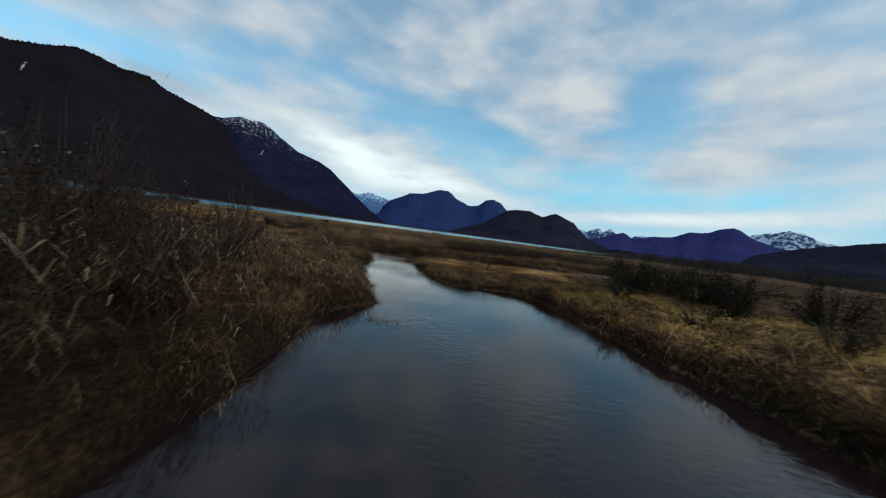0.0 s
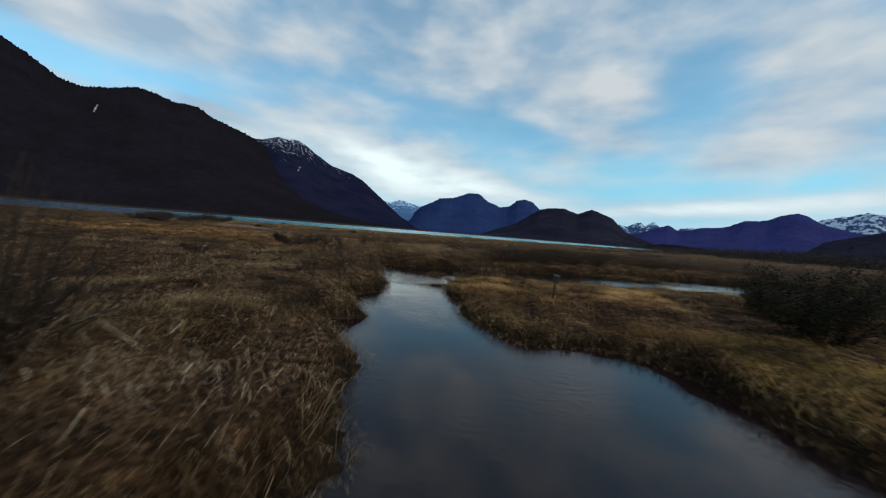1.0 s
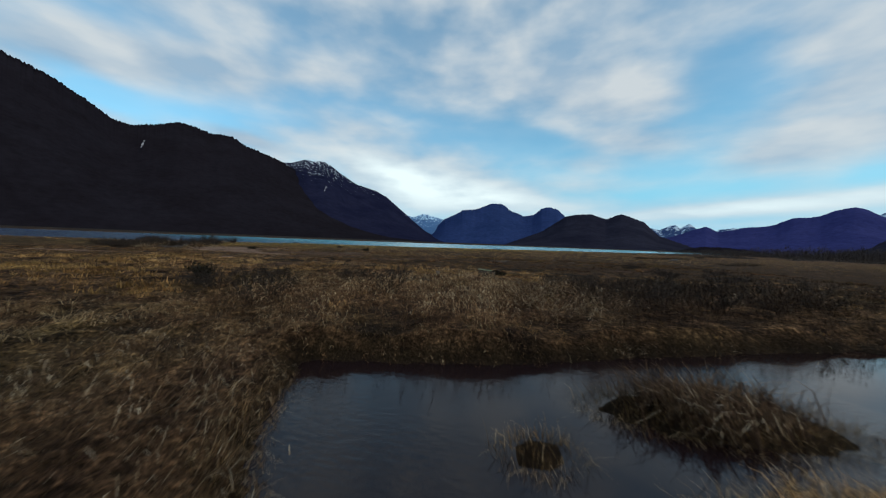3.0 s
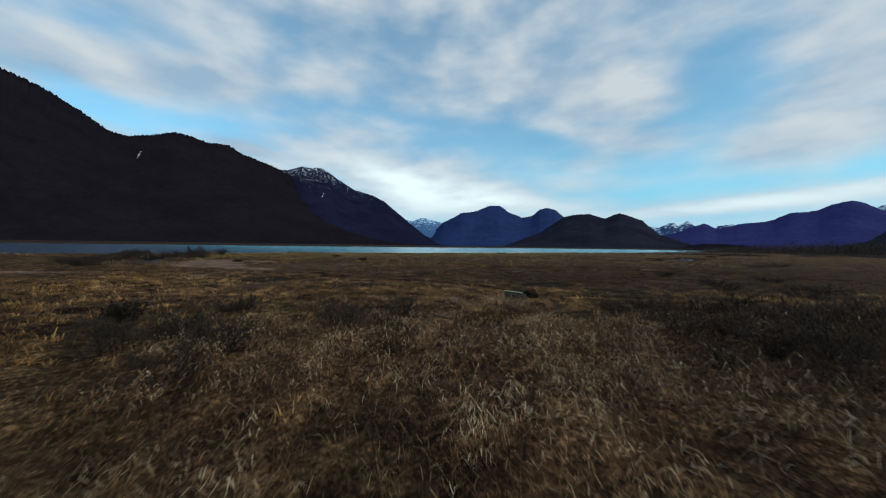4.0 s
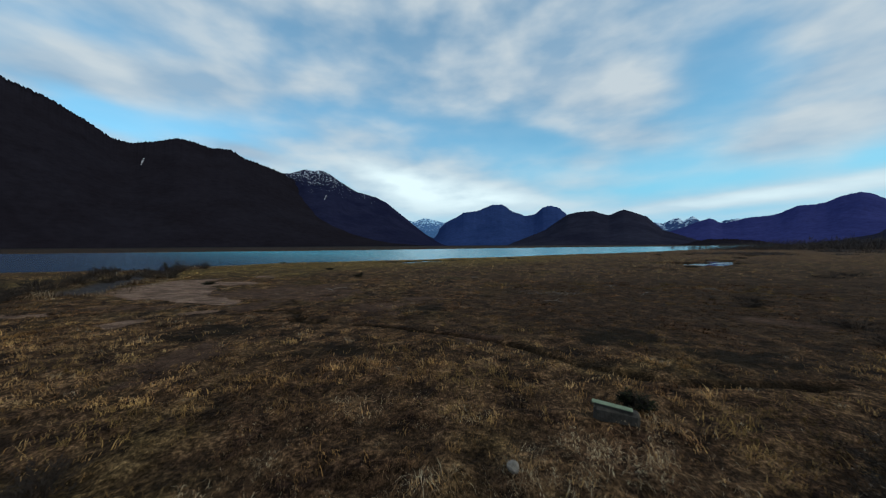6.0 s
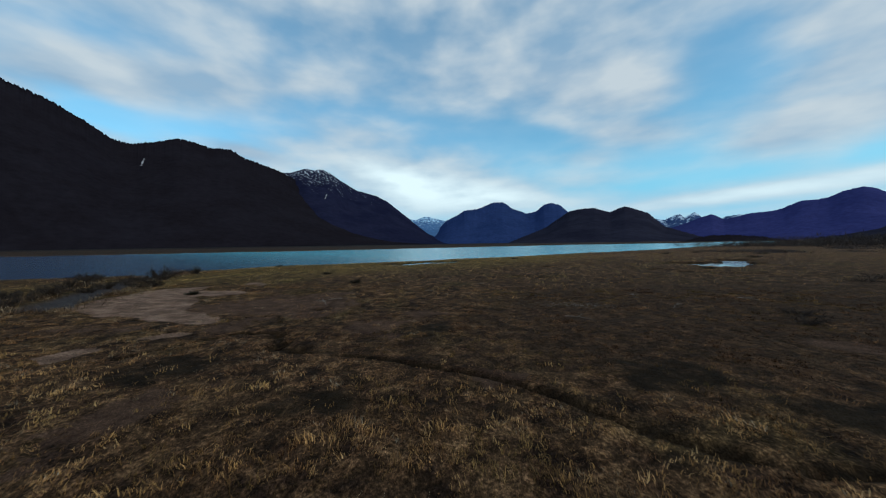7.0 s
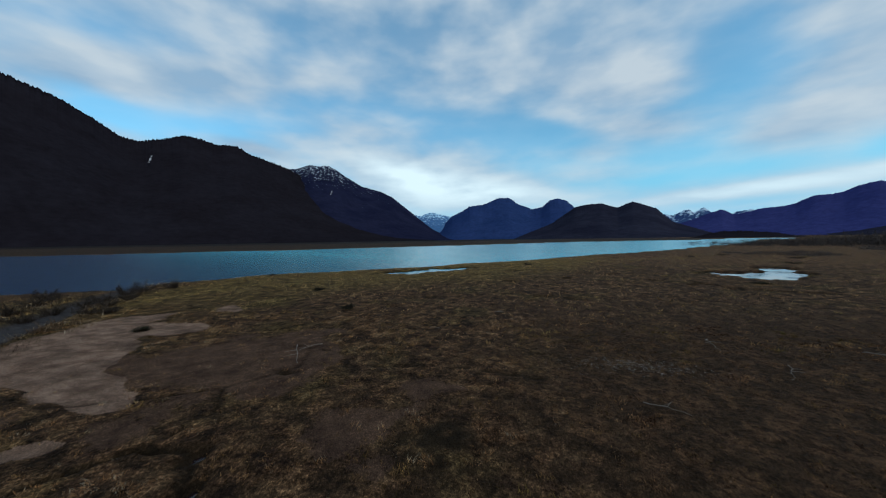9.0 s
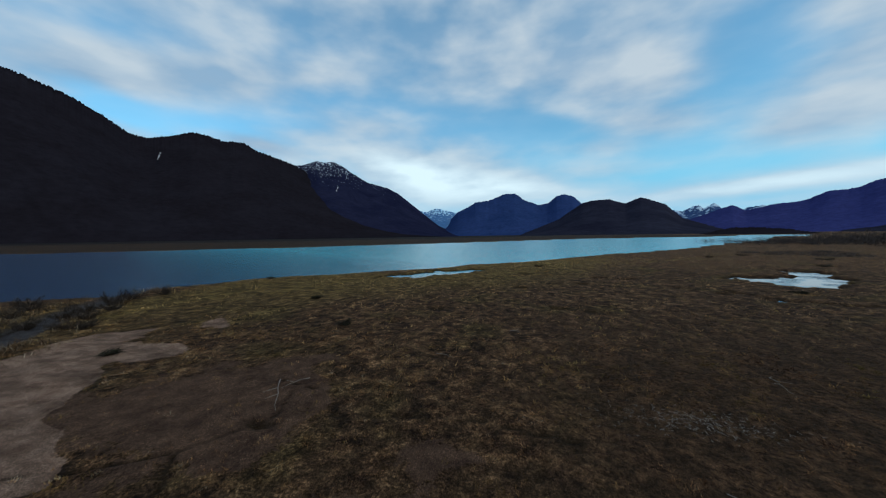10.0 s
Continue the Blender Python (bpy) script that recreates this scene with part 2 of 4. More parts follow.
SOIL, WATER = ground_material(), water_material()
STRAW = ((0.0, (0.0168, 0.0086, 0.0043)), (0.35, (0.0571, 0.0312, 0.0133)), (0.7, (0.1890, 0.1148, 0.0499)), (0.88, (0.3360, 0.2255, 0.1154)), (1.0, (0.5208, 0.3854, 0.2340)))
UMBER = ((0.0, (0.0173, 0.0096, 0.0066)), (0.4, (0.0669, 0.0382, 0.0218)), (0.72, (0.1617, 0.1010, 0.0557)), (0.9, (0.3126, 0.2300, 0.1452)), (1.0, (0.5390, 0.4376, 0.3146)))
RUSSET = ((0.0, (0.0281, 0.0131, 0.0084)), (0.4, (0.1219, 0.0637, 0.0315)), (0.72, (0.2813, 0.1688, 0.0847)), (0.88, (0.4876, 0.3470, 0.2117)), (1.0, (0.7033, 0.5698, 0.3721)))
SEDGE = ((0.0, (0.0828, 0.0435, 0.0176)), (0.45, (0.3312, 0.1801, 0.0655)), (0.8, (0.5152, 0.2963, 0.1176)), (1.0, (0.6256, 0.3950, 0.1848)))
REED = blade_material("dry_reed", RUSSET)
BANKREED = blade_material("withered_reed", UMBER)
DUSKREED = blade_material("dusky_reed", UMBER)
SPIT = blade_material("straw_grass", SEDGE, 0.15, (0.16, 0.12, 0.03))
GOLD = blade_material("dry_grass", STRAW, 0.2, (0.095, 0.072, 0.020))
OLIVE = blade_material("olive_grass", ((0.0, (0.0375, 0.0187, 0.0066)), (0.4, (0.2313, 0.1270, 0.0328)), (0.75, (0.5625, 0.3367, 0.0929)), (1.0, (0.8000, 0.5630, 0.2403))), 0.45, (0.215, 0.180, 0.035))
FIELD = blade_material("sedge_field", SEDGE, 0.6, (0.165, 0.145, 0.035))
TURF = blade_material("marsh_turf", ((0.0, (0.0169, 0.0077, 0.0042)), (0.35, (0.0886, 0.0418, 0.0184)), (0.7, (0.2782, 0.1427, 0.0600)), (0.9, (0.2792, 0.1649, 0.0903)), (1.0, (0.2698, 0.2242, 0.1637))), 0.4, (0.170, 0.120, 0.032))
MEADOW = blade_material("meadow_grass", SEDGE, 0.4, (0.230, 0.165, 0.050))
TWIG = plain_material("twig_bark", (0.014, 0.010, 0.008), (0.045, 0.031, 0.024), 9.0)
BRAMBLE = blade_material("bramble_leaf", ((0.0, (0.006, 0.007, 0.004)), (0.6, (0.016, 0.018, 0.008)), (1.0, (0.050, 0.046, 0.020))))
DARKLEAF = blade_material("withered_dark_leaf", ((0.0, (0.008, 0.006, 0.0045)), (0.6, (0.026, 0.016, 0.010)), (0.85, (0.075, 0.048, 0.030)), (1.0, (0.26, 0.20, 0.15))))
DEADLEAF = blade_material("dead_leaf", ((0.0, (0.030, 0.018, 0.012)), (0.6, (0.090, 0.050, 0.028)), (1.0, (0.30, 0.25, 0.20))))
DRIFT = plain_material("bleached_wood", (0.10, 0.085, 0.07), (0.27, 0.23, 0.20), 7.0)
# twig bark made paler: distance haze painted into the colour
FARTWIG = plain_material("haze_paled_twigs", (0.026, 0.020, 0.020), (0.058, 0.044, 0.040), 0.2)
OLDWOOD = plain_material("weathered_wood", (0.022, 0.018, 0.016), (0.065, 0.054, 0.045), 7.0)
BOXGREEN = plain_material("mossy_board", (0.025, 0.034, 0.026), (0.06, 0.078, 0.058), 5.0)
# near-black colour standing for the shade inside the entrance
HOLESHADE = plain_material("painted_hole_shade", (0.004, 0.004, 0.004), (0.008, 0.007, 0.006), 9.0)
FOAMGREEN = plain_material("pale_green_paint", (0.13, 0.16, 0.10), (0.24, 0.27, 0.18), 4.0, 0.7)


# ---- mesh helpers ----
def quads_mesh(name, verts, faces):
    """A mesh from arrays of places and of four-cornered faces."""
    me = bpy.data.meshes.new(name)
    n, f = len(verts), len(faces)
    me.vertices.add(n)
    me.vertices.foreach_set("co", np.asarray(verts, np.float32).ravel())
    me.loops.add(f * 4)
    me.loops.foreach_set("vertex_index", np.asarray(faces, np.int32).ravel())
    me.polygons.add(f)
    me.polygons.foreach_set("loop_start", np.arange(0, f * 4, 4, dtype=np.int32))
    me.update(calc_edges=True)
    return me


def solid(name, me, mat, parent=None, smooth=False):
    me.materials.append(mat)
    if smooth:
        me.polygons.foreach_set("use_smooth", np.ones(len(me.polygons), bool))
    ob = new(name, me)
    ob.parent = parent
    return ob


def part(name, bm, mat, parent, label=""):
    me = bpy.data.meshes.new(name)
    bm.to_mesh(me)
    bm.free()
    return tagged(solid(name, me, mat, parent), label)


def hashed(ix, iy, seed):
    h = (ix.astype(np.int64) * 374761393 + iy.astype(np.int64) * 668265263 + seed * 974711) & 0x7FFFFFFF
    h = ((h ^ (h >> 13)) * 1274126177) & 0x7FFFFFFF
    return ((h ^ (h >> 16)) & 0xFFFF) / 65535.0


def value_noise(x, y, scale, seed=0):
    x, y = np.asarray(x, float) / scale, np.asarray(y, float) / scale
    ix, iy = np.floor(x), np.floor(y)
    fx, fy = x - ix, y - iy
    fx, fy = fx * fx * (3 - 2 * fx), fy * fy * (3 - 2 * fy)
    a, b = hashed(ix, iy, seed), hashed(ix + 1, iy, seed)
    c, d = hashed(ix, iy + 1, seed), hashed(ix + 1, iy + 1, seed)
    return (a * (1 - fx) + b * fx) * (1 - fy) + (c * (1 - fx) + d * fx) * fy


def fbm(x, y, scale, octaves=4, seed=0):
    out, total = 0, 0
    for i in range(octaves):
        out = out + value_noise(x, y, scale / 2 ** i, seed + i) / 2 ** i
        total += 1 / 2 ** i
    return out / total


def smooth(lo, hi, v):
    u = np.clip((v - lo) / (hi - lo), 0, 1)
    return u * u * (3 - 2 * u)


def to_line(x, y, pts):
    """Distance from (x, y) to a line of points."""
    best = np.full(np.shape(x), 1e9)
    for (ax, ay), (bx, by) in zip(pts[:-1], pts[1:]):
        dx, dy = bx - ax, by - ay
        s = np.clip(((x - ax) * dx + (y - ay) * dy) / (dx * dx + dy * dy + 1e-9), 0, 1)
        best = np.minimum(best, np.hypot(x - ax - s * dx, y - ay - s * dy))
    return best


def to_area(x, y, pts):
    """Signed distance to a closed outline; negative inside."""
    inside = np.zeros(np.shape(x), bool)
    ring = list(pts) + [pts[0]]
    for (ax, ay), (bx, by) in zip(ring[:-1], ring[1:]):
        if ay != by:
            inside ^= ((ay > y) != (by > y)) & (x < (bx - ax) * (y - ay) / (by - ay) + ax)
    d = to_line(x, y, ring)
    return np.where(inside, -d, d)


# ---- the lie of the land ----
CREEK = [(-2.6, -14), (-2.3, -2), (-2.0, 3.1), (-2.1, 4.6), (-2.1, 6.3), (-1.4, 7.6), (-2.0, 8.9), (-2.1, 9.9), (-2.8, 10.5), (-3.45, 11.1), (-3.65, 11.6), (-2.8, 12.2), (-3.2, 12.9), (-3.6, 13.4),
         (-4.2, 14.1), (-3.6, 14.7), (-3.3, 15.6), (-3.6, 17.0), (-5.0, 19.4), (-6.2, 22.0), (-4.3, 22.3), (-1.4, 23.1), (2.5, 24.7),
         (6.5, 26.3), (12, 28.6), (20, 31), (32, 33), (32, 27), (20, 23.8), (9.7, 22.0), (5.3, 21.2), (3.6, 20.2), (1.3, 20.0),
         (0.4, 20.0), (-0.6, 19.4), (-0.9, 18.7), (-1.1, 17.8), (-1.0, 16.1), (-0.8, 15.5), (0.2, 14.95), (0.1, 14.5), (-0.6, 14.1), (-0.4, 13.4), (0.1, 12.4), (0.7, 11.6),
         (1.7, 11.7), (2.8, 11.7), (3.4, 11.2), (3.75, 10.0), (3.85, 8.6), (4.45, 6.0), (5.0, 4.5), (5.0, 3.0), (5.0, -2), (5.4, -14)]
LAKE = [(-1500, -640), (-300, -20), (-110, 58), (-80, 71), (-68, 75.5), (-66, 84), (-62, 95), (-47, 105), (-31, 117), (-21, 131), (-8, 141),
        (8, 156), (26, 177), (68, 218), (118, 280), (240, 430), (350, 600), (640, 900), (500, 900), (400, 720), (112, 600), (-80, 385),
        (-195, 275), (-335, 184), (-1700, -400)]
POND = [(30, 111), (35.6, 112), (42, 111.5), (47, 121), (50.4, 119), (45, 108), (41.3, 101.3), (33.2, 97.5), (30.7, 99.6)]
SHORE_POOL = [(-36, 103), (-31, 109), (-26, 115.5), (-19, 117.5), (-22, 109), (-28.5, 104)]
DITCH = [(-3.5, 32.0), (-4.2, 31.4), (-4.75, 31.1), (-5.05, 30.5), (-5.2, 29.9), (-5.15, 29.3)]
GULLY = [(-44, 50), (-50.5, 57.2), (-53.6, 60.6), (-58.5, 66), (-63, 71.8), (-66.5, 77.5)]
SAND = [(-42, 50), (-44.5, 55.5), (-45.5, 58.5), (-44.9, 62), (-42.2, 63.2), (-39.6, 60.4), (-35.2, 60.6), (-32.8, 58.4), (-35.8, 56.4), (-32.5, 53.2), (-30.6, 50.6),
        (-27.6, 49.3), (-24.2, 47.8), (-25.4, 47.2), (-30, 47.6), (-33.5, 48.2), (-38, 49.4)]
SANDBARS = [[(-26.2, 43.9), (-25.4, 45.6), (-24.2, 45.1), (-24.7, 43.8)], [(-27.5, 40.4), (-26.2, 42.4), (-25.2, 42.0), (-25.8, 40.2)],
            [(-44, 38), (-36, 42.5), (-33, 42.4), (-40, 38)], [(-38.8, 65.5), (-39.9, 68.6), (-34.9, 66.4), (-35.1, 64.2)]]
TRENCH = [(-23.3, 41.3), (-22.1, 43.8), (-20.9, 45.6), (-18.6, 45.8), (-17.2, 43.6), (-15.5, 43.3), (-13.3, 43.1), (-10.9, 42.8), (-7.4, 42.0),
          (-6.0, 41.4), (-4.2, 40.1), (-3.0, 39.0), (0, 38.0), (4, 38.5)]
CRACKS = [[(-25.3, 47.8), (-21.8, 50.3), (-20.0, 53.1), (-21.0, 55.7)], [(-22, 50), (-20.4, 48.2), (-20.6, 46.2)],
          [(-22.4, 56.5), (-18.2, 55.6), (-17.4, 53.6), (-11.4, 54.6), (-6, 53.5)], [(-32, 47.6), (-28.5, 46.9), (-25.8, 48.2)],
          [(4, 52), (6.4, 48.7), (6.9, 47.0), (9, 45)]]
RUNNEL = [(20.2, 93.0), (21.5, 89.6), (23.8, 86.6), (27.0, 84.6), (30.5, 84.0)]
PUDDLES = [(-18.7, 45.8, 0.22, 0.40), (-17.4, 44.1, 0.20, 0.62), (-16.0, 43.6, 0.46, 0.17), (-20.3, 52.4, 0.35, 0.14), (-4.8, 30.9, 0.3, 0.4),
           (-3.6, 31.4, 0.5, 0.2), (-1.7, 32.2, 0.8, 0.18), (-17.5, 76, 1.1, 0.45), (-20.5, 70.1, 0.5, 0.3), (-4.1, 78, 0.8, 0.3),
           (-0.9, 76.8, 0.9, 0.3), (22.2, 86.5, 1.5, 0.5), (-8, 92, 1.2, 0.4), (2, 97, 1.1, 0.4), (10, 104, 1.4, 0.4), (-14, 101, 1.0, 0.3), (-6.1, 110.8, 1.3, 0.7), (6.6, 105.9, 1.4, 0.6), (11.3, 104.6, 1.2, 0.6), (15.3, 95.1, 1.0, 0.4), (18.6, 90.6, 0.9, 0.4)]
ISLETS = [(0.65, 21.45, 1.45, 0.62), (-1.9, 20.1, 0.3, 0.22), (9.4, 26.3, 2.4, 0.55), (4.7, 20.75, 0.75, 0.28), (-1.35, 17.35, 0.5, 0.14)]


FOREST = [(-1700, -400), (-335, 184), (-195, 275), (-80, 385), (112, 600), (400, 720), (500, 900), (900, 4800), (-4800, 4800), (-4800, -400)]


def oval(x, y, spec):
    cx, cy, rx, ry = spec
    return (np.hypot((x - cx) / rx, (y - cy) / ry) - 1) * min(rx, ry)


def shore(x, y):
    """Signed distance to the nearest water; negative in it."""
    wob = (fbm(x, y, 2.2, 3, 5) - 0.5) * 0.7
    d = to_area(x, y, CREEK) + wob * 0.6
    d = np.maximum(d, -np.min([oval(x, y, i) for i in ISLETS], axis=0) + wob * 0.2)
    d = np.minimum(d, to_area(x, y, LAKE) + (fbm(x, y, 14, 3, 9) - 0.5) * 5)
    for area in (POND, SHORE_POOL):
        d = np.minimum(d, to_area(x, y, area) - 0.7 + (fbm(x, y, 4, 3, 2) - 0.5) * 8.5)
    d = np.minimum(d, to_line(x, y, RUNNEL) - 0.32 + wob)
    d = np.minimum(d, to_line(x, y, DITCH) - 0.13 + wob * 0.35)
    return np.minimum(d, np.min([oval(x, y, p) for p in PUDDLES], axis=0) + (fbm(x, y, 0.7, 2, 15) - 0.5) * 0.34)


def gully(x, y):
    """How deep a place lies in the silted gully: 0 outside, 1 on its bed."""
    return smooth(0.5, -0.3, to_line(x, y, GULLY) - 1.7 + (fbm(x, y, 2.2, 3, 5) - 0.5) * 0.7)


def sandiness(x, y):
    d = np.min([to_area(x, y, s) for s in [SAND] + SANDBARS], axis=0) + (fbm(x, y, 3.0, 4, 21) - 0.5) * 2.6
    return smooth(0.3, -0.25, d)


def trench(x, y):
    wob = (fbm(x, y, 1.6, 2, 31) - 0.5) * 0.7
    d = np.abs(np.minimum(to_line(x, y, TRENCH), 9) + wob * 0.5)
    for c in CRACKS:
        d = np.minimum(d, to_line(x, y, c) + np.abs(wob) * 0.4 + 0.10)
    return d


def hummock(x, y):
    """0 in the darkened hollows, 1 on the tops of the grass mounds."""
    return smooth(0.36, 0.60, fbm(x, y, 0.75, 3, 4))


MUDFLAT = [(-33, 50.5), (-29, 57), (-22, 60), (-19, 55), (-18.5, 50), (-22, 47.5), (-25, 49), (-28, 49.8)]


BARE_SPOTS = [(-13.8, 48.3, 1.6, 1.8), (-12.5, 51.8, 1.5, 0.8), (-23.5, 47.6, 1.6, 2.4), (-30, 45.2, 2.6, 1.0), (8.5, 47.2, 1.6, 2.0), (-6.5, 41.9, 1.0, 0.6), (-17.6, 37.5, 0.8, 1.8)]
# mounds of the creek bank
MOUNDS = [(5.9, 9.4, 1.2, 0.9, 0.34), (7.4, 6.9, 1.5, 1.0, 0.42), (6.3, 4.4, 1.0, 1.2, 0.34), (8.9, 4.6, 1.5, 1.1, 0.46), (4.6, 11.3, 1.0, 0.6, 0.24), (9.7, 8.1, 1.3, 1.0, 0.4),
          (6.6, 11.4, 1.1, 0.8, 0.34), (11.4, 6.2, 1.6, 1.3, 0.5), (-4.6, 9.6, 1.3, 1.0, 0.22), (-6.9, 11.8, 1.5, 1.2, 0.25), (-4.4, 6.6, 1.2, 0.9, 0.22), (4.4, 15.6, 1.6, 1.0, 0.14),
          (-3.1, 35.3, 1.6, 1.0, 0.16), (-6.0, 32.9, 1.8, 1.0, 0.2), (-7.6, 29.4, 1.3, 1.0, 0.2)]


def bareness(x, y):
    d = np.minimum(to_area(x, y, MUDFLAT), np.min([oval(x, y, b) for b in BARE_SPOTS], axis=0))
    return smooth(0.9, -1.2, d + (fbm(x, y, 2.0, 4, 81) - 0.5) * 4.5)


def blackened(x, y):
    """Patches of dark wet algae on the flat."""
    d = np.min([oval(x, y, b) for b in ((-0.9, 43.0, 1.5, 1.5), (-10.6, 48.0, 1.2, 0.9), (2.6, 41.0, 1.6, 1.0), (-19.5, 40.5, 1.8, 1.2), (-13.2, 39.2, 1.3, 0.7))], axis=0)
    return smooth(0.5, -0.4, d + (fbm(x, y, 1.6, 3, 82) - 0.5) * 2.2)


def land(x, y):
    """Height of the ground."""
    x, y = np.asarray(x, float), np.asarray(y, float)
    d = shore(x, y)
    s = sandiness(x, y)
    base = 0.30 + 0.16 * (fbm(x, y, 9, 3, 3) - 0.5) + (0.11 - 0.065 * smooth(33, 40, y)) * (hummock(x, y) - 0.6) * (1 - s) * (1 - 0.6 * bareness(x, y))
    base = base - 0.10 * s - 0.14 * smooth(24, 21, y) * smooth(10, 12.5, y) * smooth(-2, -0.5, x) + 0.10 * smooth(9, 5, y)
    base = base + 0.16 * smooth(-0.6, 0.2, y - np.interp(x, (-6.2, -1.4, 6.5, 12, 20, 32), (22, 23.1, 26.3, 28.6, 31, 33))) * smooth(36, 31, y) * (x > -7)
    for mx, my, rx, ry, tall in MOUNDS:
        base = base + tall * np.exp(-((x - mx) / rx) ** 2 - ((y - my) / ry) ** 2)
    base = base - np.maximum(base - 0.13, 0) * smooth(0.5, 0.0, np.min([oval(x, y, i) for i in ISLETS], axis=0))
    up = np.minimum(1, np.maximum(d, 0) / 0.35) ** 0.6
    base = base * (1 - 0.93 * gully(x, y))
    z = np.where(d > 0, 0.03 + base * up, -0.03 - 0.55 * smooth(0, 1.5, -d))
    return z - 0.30 * np.exp(-(trench(x, y) / 0.14) ** 2) * (d > 0.2)


def clumped(x, y):
    """Small tussocks with darkened gaps between."""
    return smooth(0.46, 0.60, fbm(x, y, 0.55, 2, 14))


def heath(x, y):
    """Dark low heath on the drier side of the flat."""
    return smooth(-14, 0, x - (fbm(x, y, 6, 3, 83) - 0.5) * 16) * smooth(38, 48, y) * smooth(82, 64, y) * 0.95


def lushness(x, y):
    """Greener sedge near the river shore."""
    d = to_area(x, y, LAKE) + (fbm(x, y, 12, 3, 85) - 0.5) * 22
    return smooth(40, 12, d) * smooth(1, 5, d) * smooth(30, 5, x) * smooth(-75, -55, x) * 0.65


def ticks(cuts, reach):
    """Grid lines: cuts are (from, to, step) in order; beyond them the steps grow to reach."""
    mid = np.concatenate([np.arange(a, b, st) for a, b, st in cuts] + [[cuts[-1][1]]])
    lo, st = [], cuts[0][2]
    v = mid[0]
    while v > -reach:
        st *= 1.13
        v -= st
        lo.append(v)
    hi, st, v = [], cuts[-1][2], mid[-1]
    while v < reach:
        st *= 1.13
        v += st
        hi.append(v)
    return np.concatenate([lo[::-1], mid, hi])


def sheet_mesh(name, xs, ys, zfun):
    X, Y = np.meshgrid(xs, ys)
    x, y = X.ravel(), Y.ravel()
    z = zfun(x, y)
    nx, ny = len(xs), len(ys)
    i = (np.arange(ny - 1)[:, None] * nx + np.arange(nx - 1)).ravel()
    return quads_mesh(name, np.stack([x, y, z], 1), np.stack([i, i + 1, i + nx + 1, i + nx], 1)), x, y


xs = ticks([(-60, -36, 0.7), (-36, -26, 0.35), (-26, -3, 0.17), (-3, 9, 0.20), (9, 22, 0.45), (22, 60, 1.0)], 4900)
ys = ticks([(-2, 26, 0.20), (26, 38, 0.24), (38, 50, 0.17), (50, 62, 0.26), (62, 120, 0.8), (120, 160, 1.6)], 4900)
me, gx, gy = sheet_mesh("ground", xs, ys, land)
# mud mask: shore and trench mud, plus painted shade in hollows and under thicket
for name, values in (("heath", heath(gx, gy)), ("silt_and_sheen", gully(gx, gy)), ("lush", lushness(gx, gy)), ("forest", np.maximum(0.72 * smooth(0, -8, to_area(gx, gy, FOREST)), smooth(-330, -480, to_area(gx, gy, FOREST) + (fbm(gx, gy, 160, 3, 77) - 0.5) * 260))), ("sand", sandiness(gx, gy)), ("bare", bareness(gx, gy) * 0.9),
                     ("mud_and_shade", np.minimum(1, np.maximum(np.maximum(smooth(0.45, 0.0, shore(gx, gy)), 0.9 * smooth(5.5, 4, gy) * smooth(-8, -6, gx) * (gx < 0)), smooth(0.30, 0.12, trench(gx, gy)) * 1.0 + (0.5 * smooth(40, 33, gy) * (1 - hummock(gx, gy)) + 0.55 * smooth(34, 40, gy) * (1 - clumped(gx, gy))) * (1 - sandiness(gx, gy)) * (1 - bareness(gx, gy)) * smooth(120, 70, np.hypot(gx, gy - 40))) + 0.75 * blackened(gx, gy)))):
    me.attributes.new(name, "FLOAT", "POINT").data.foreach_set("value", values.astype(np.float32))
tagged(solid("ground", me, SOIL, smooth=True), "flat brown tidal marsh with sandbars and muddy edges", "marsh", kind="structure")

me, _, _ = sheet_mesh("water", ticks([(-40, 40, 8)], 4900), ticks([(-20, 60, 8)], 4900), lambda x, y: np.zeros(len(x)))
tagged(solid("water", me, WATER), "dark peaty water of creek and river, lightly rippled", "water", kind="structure")


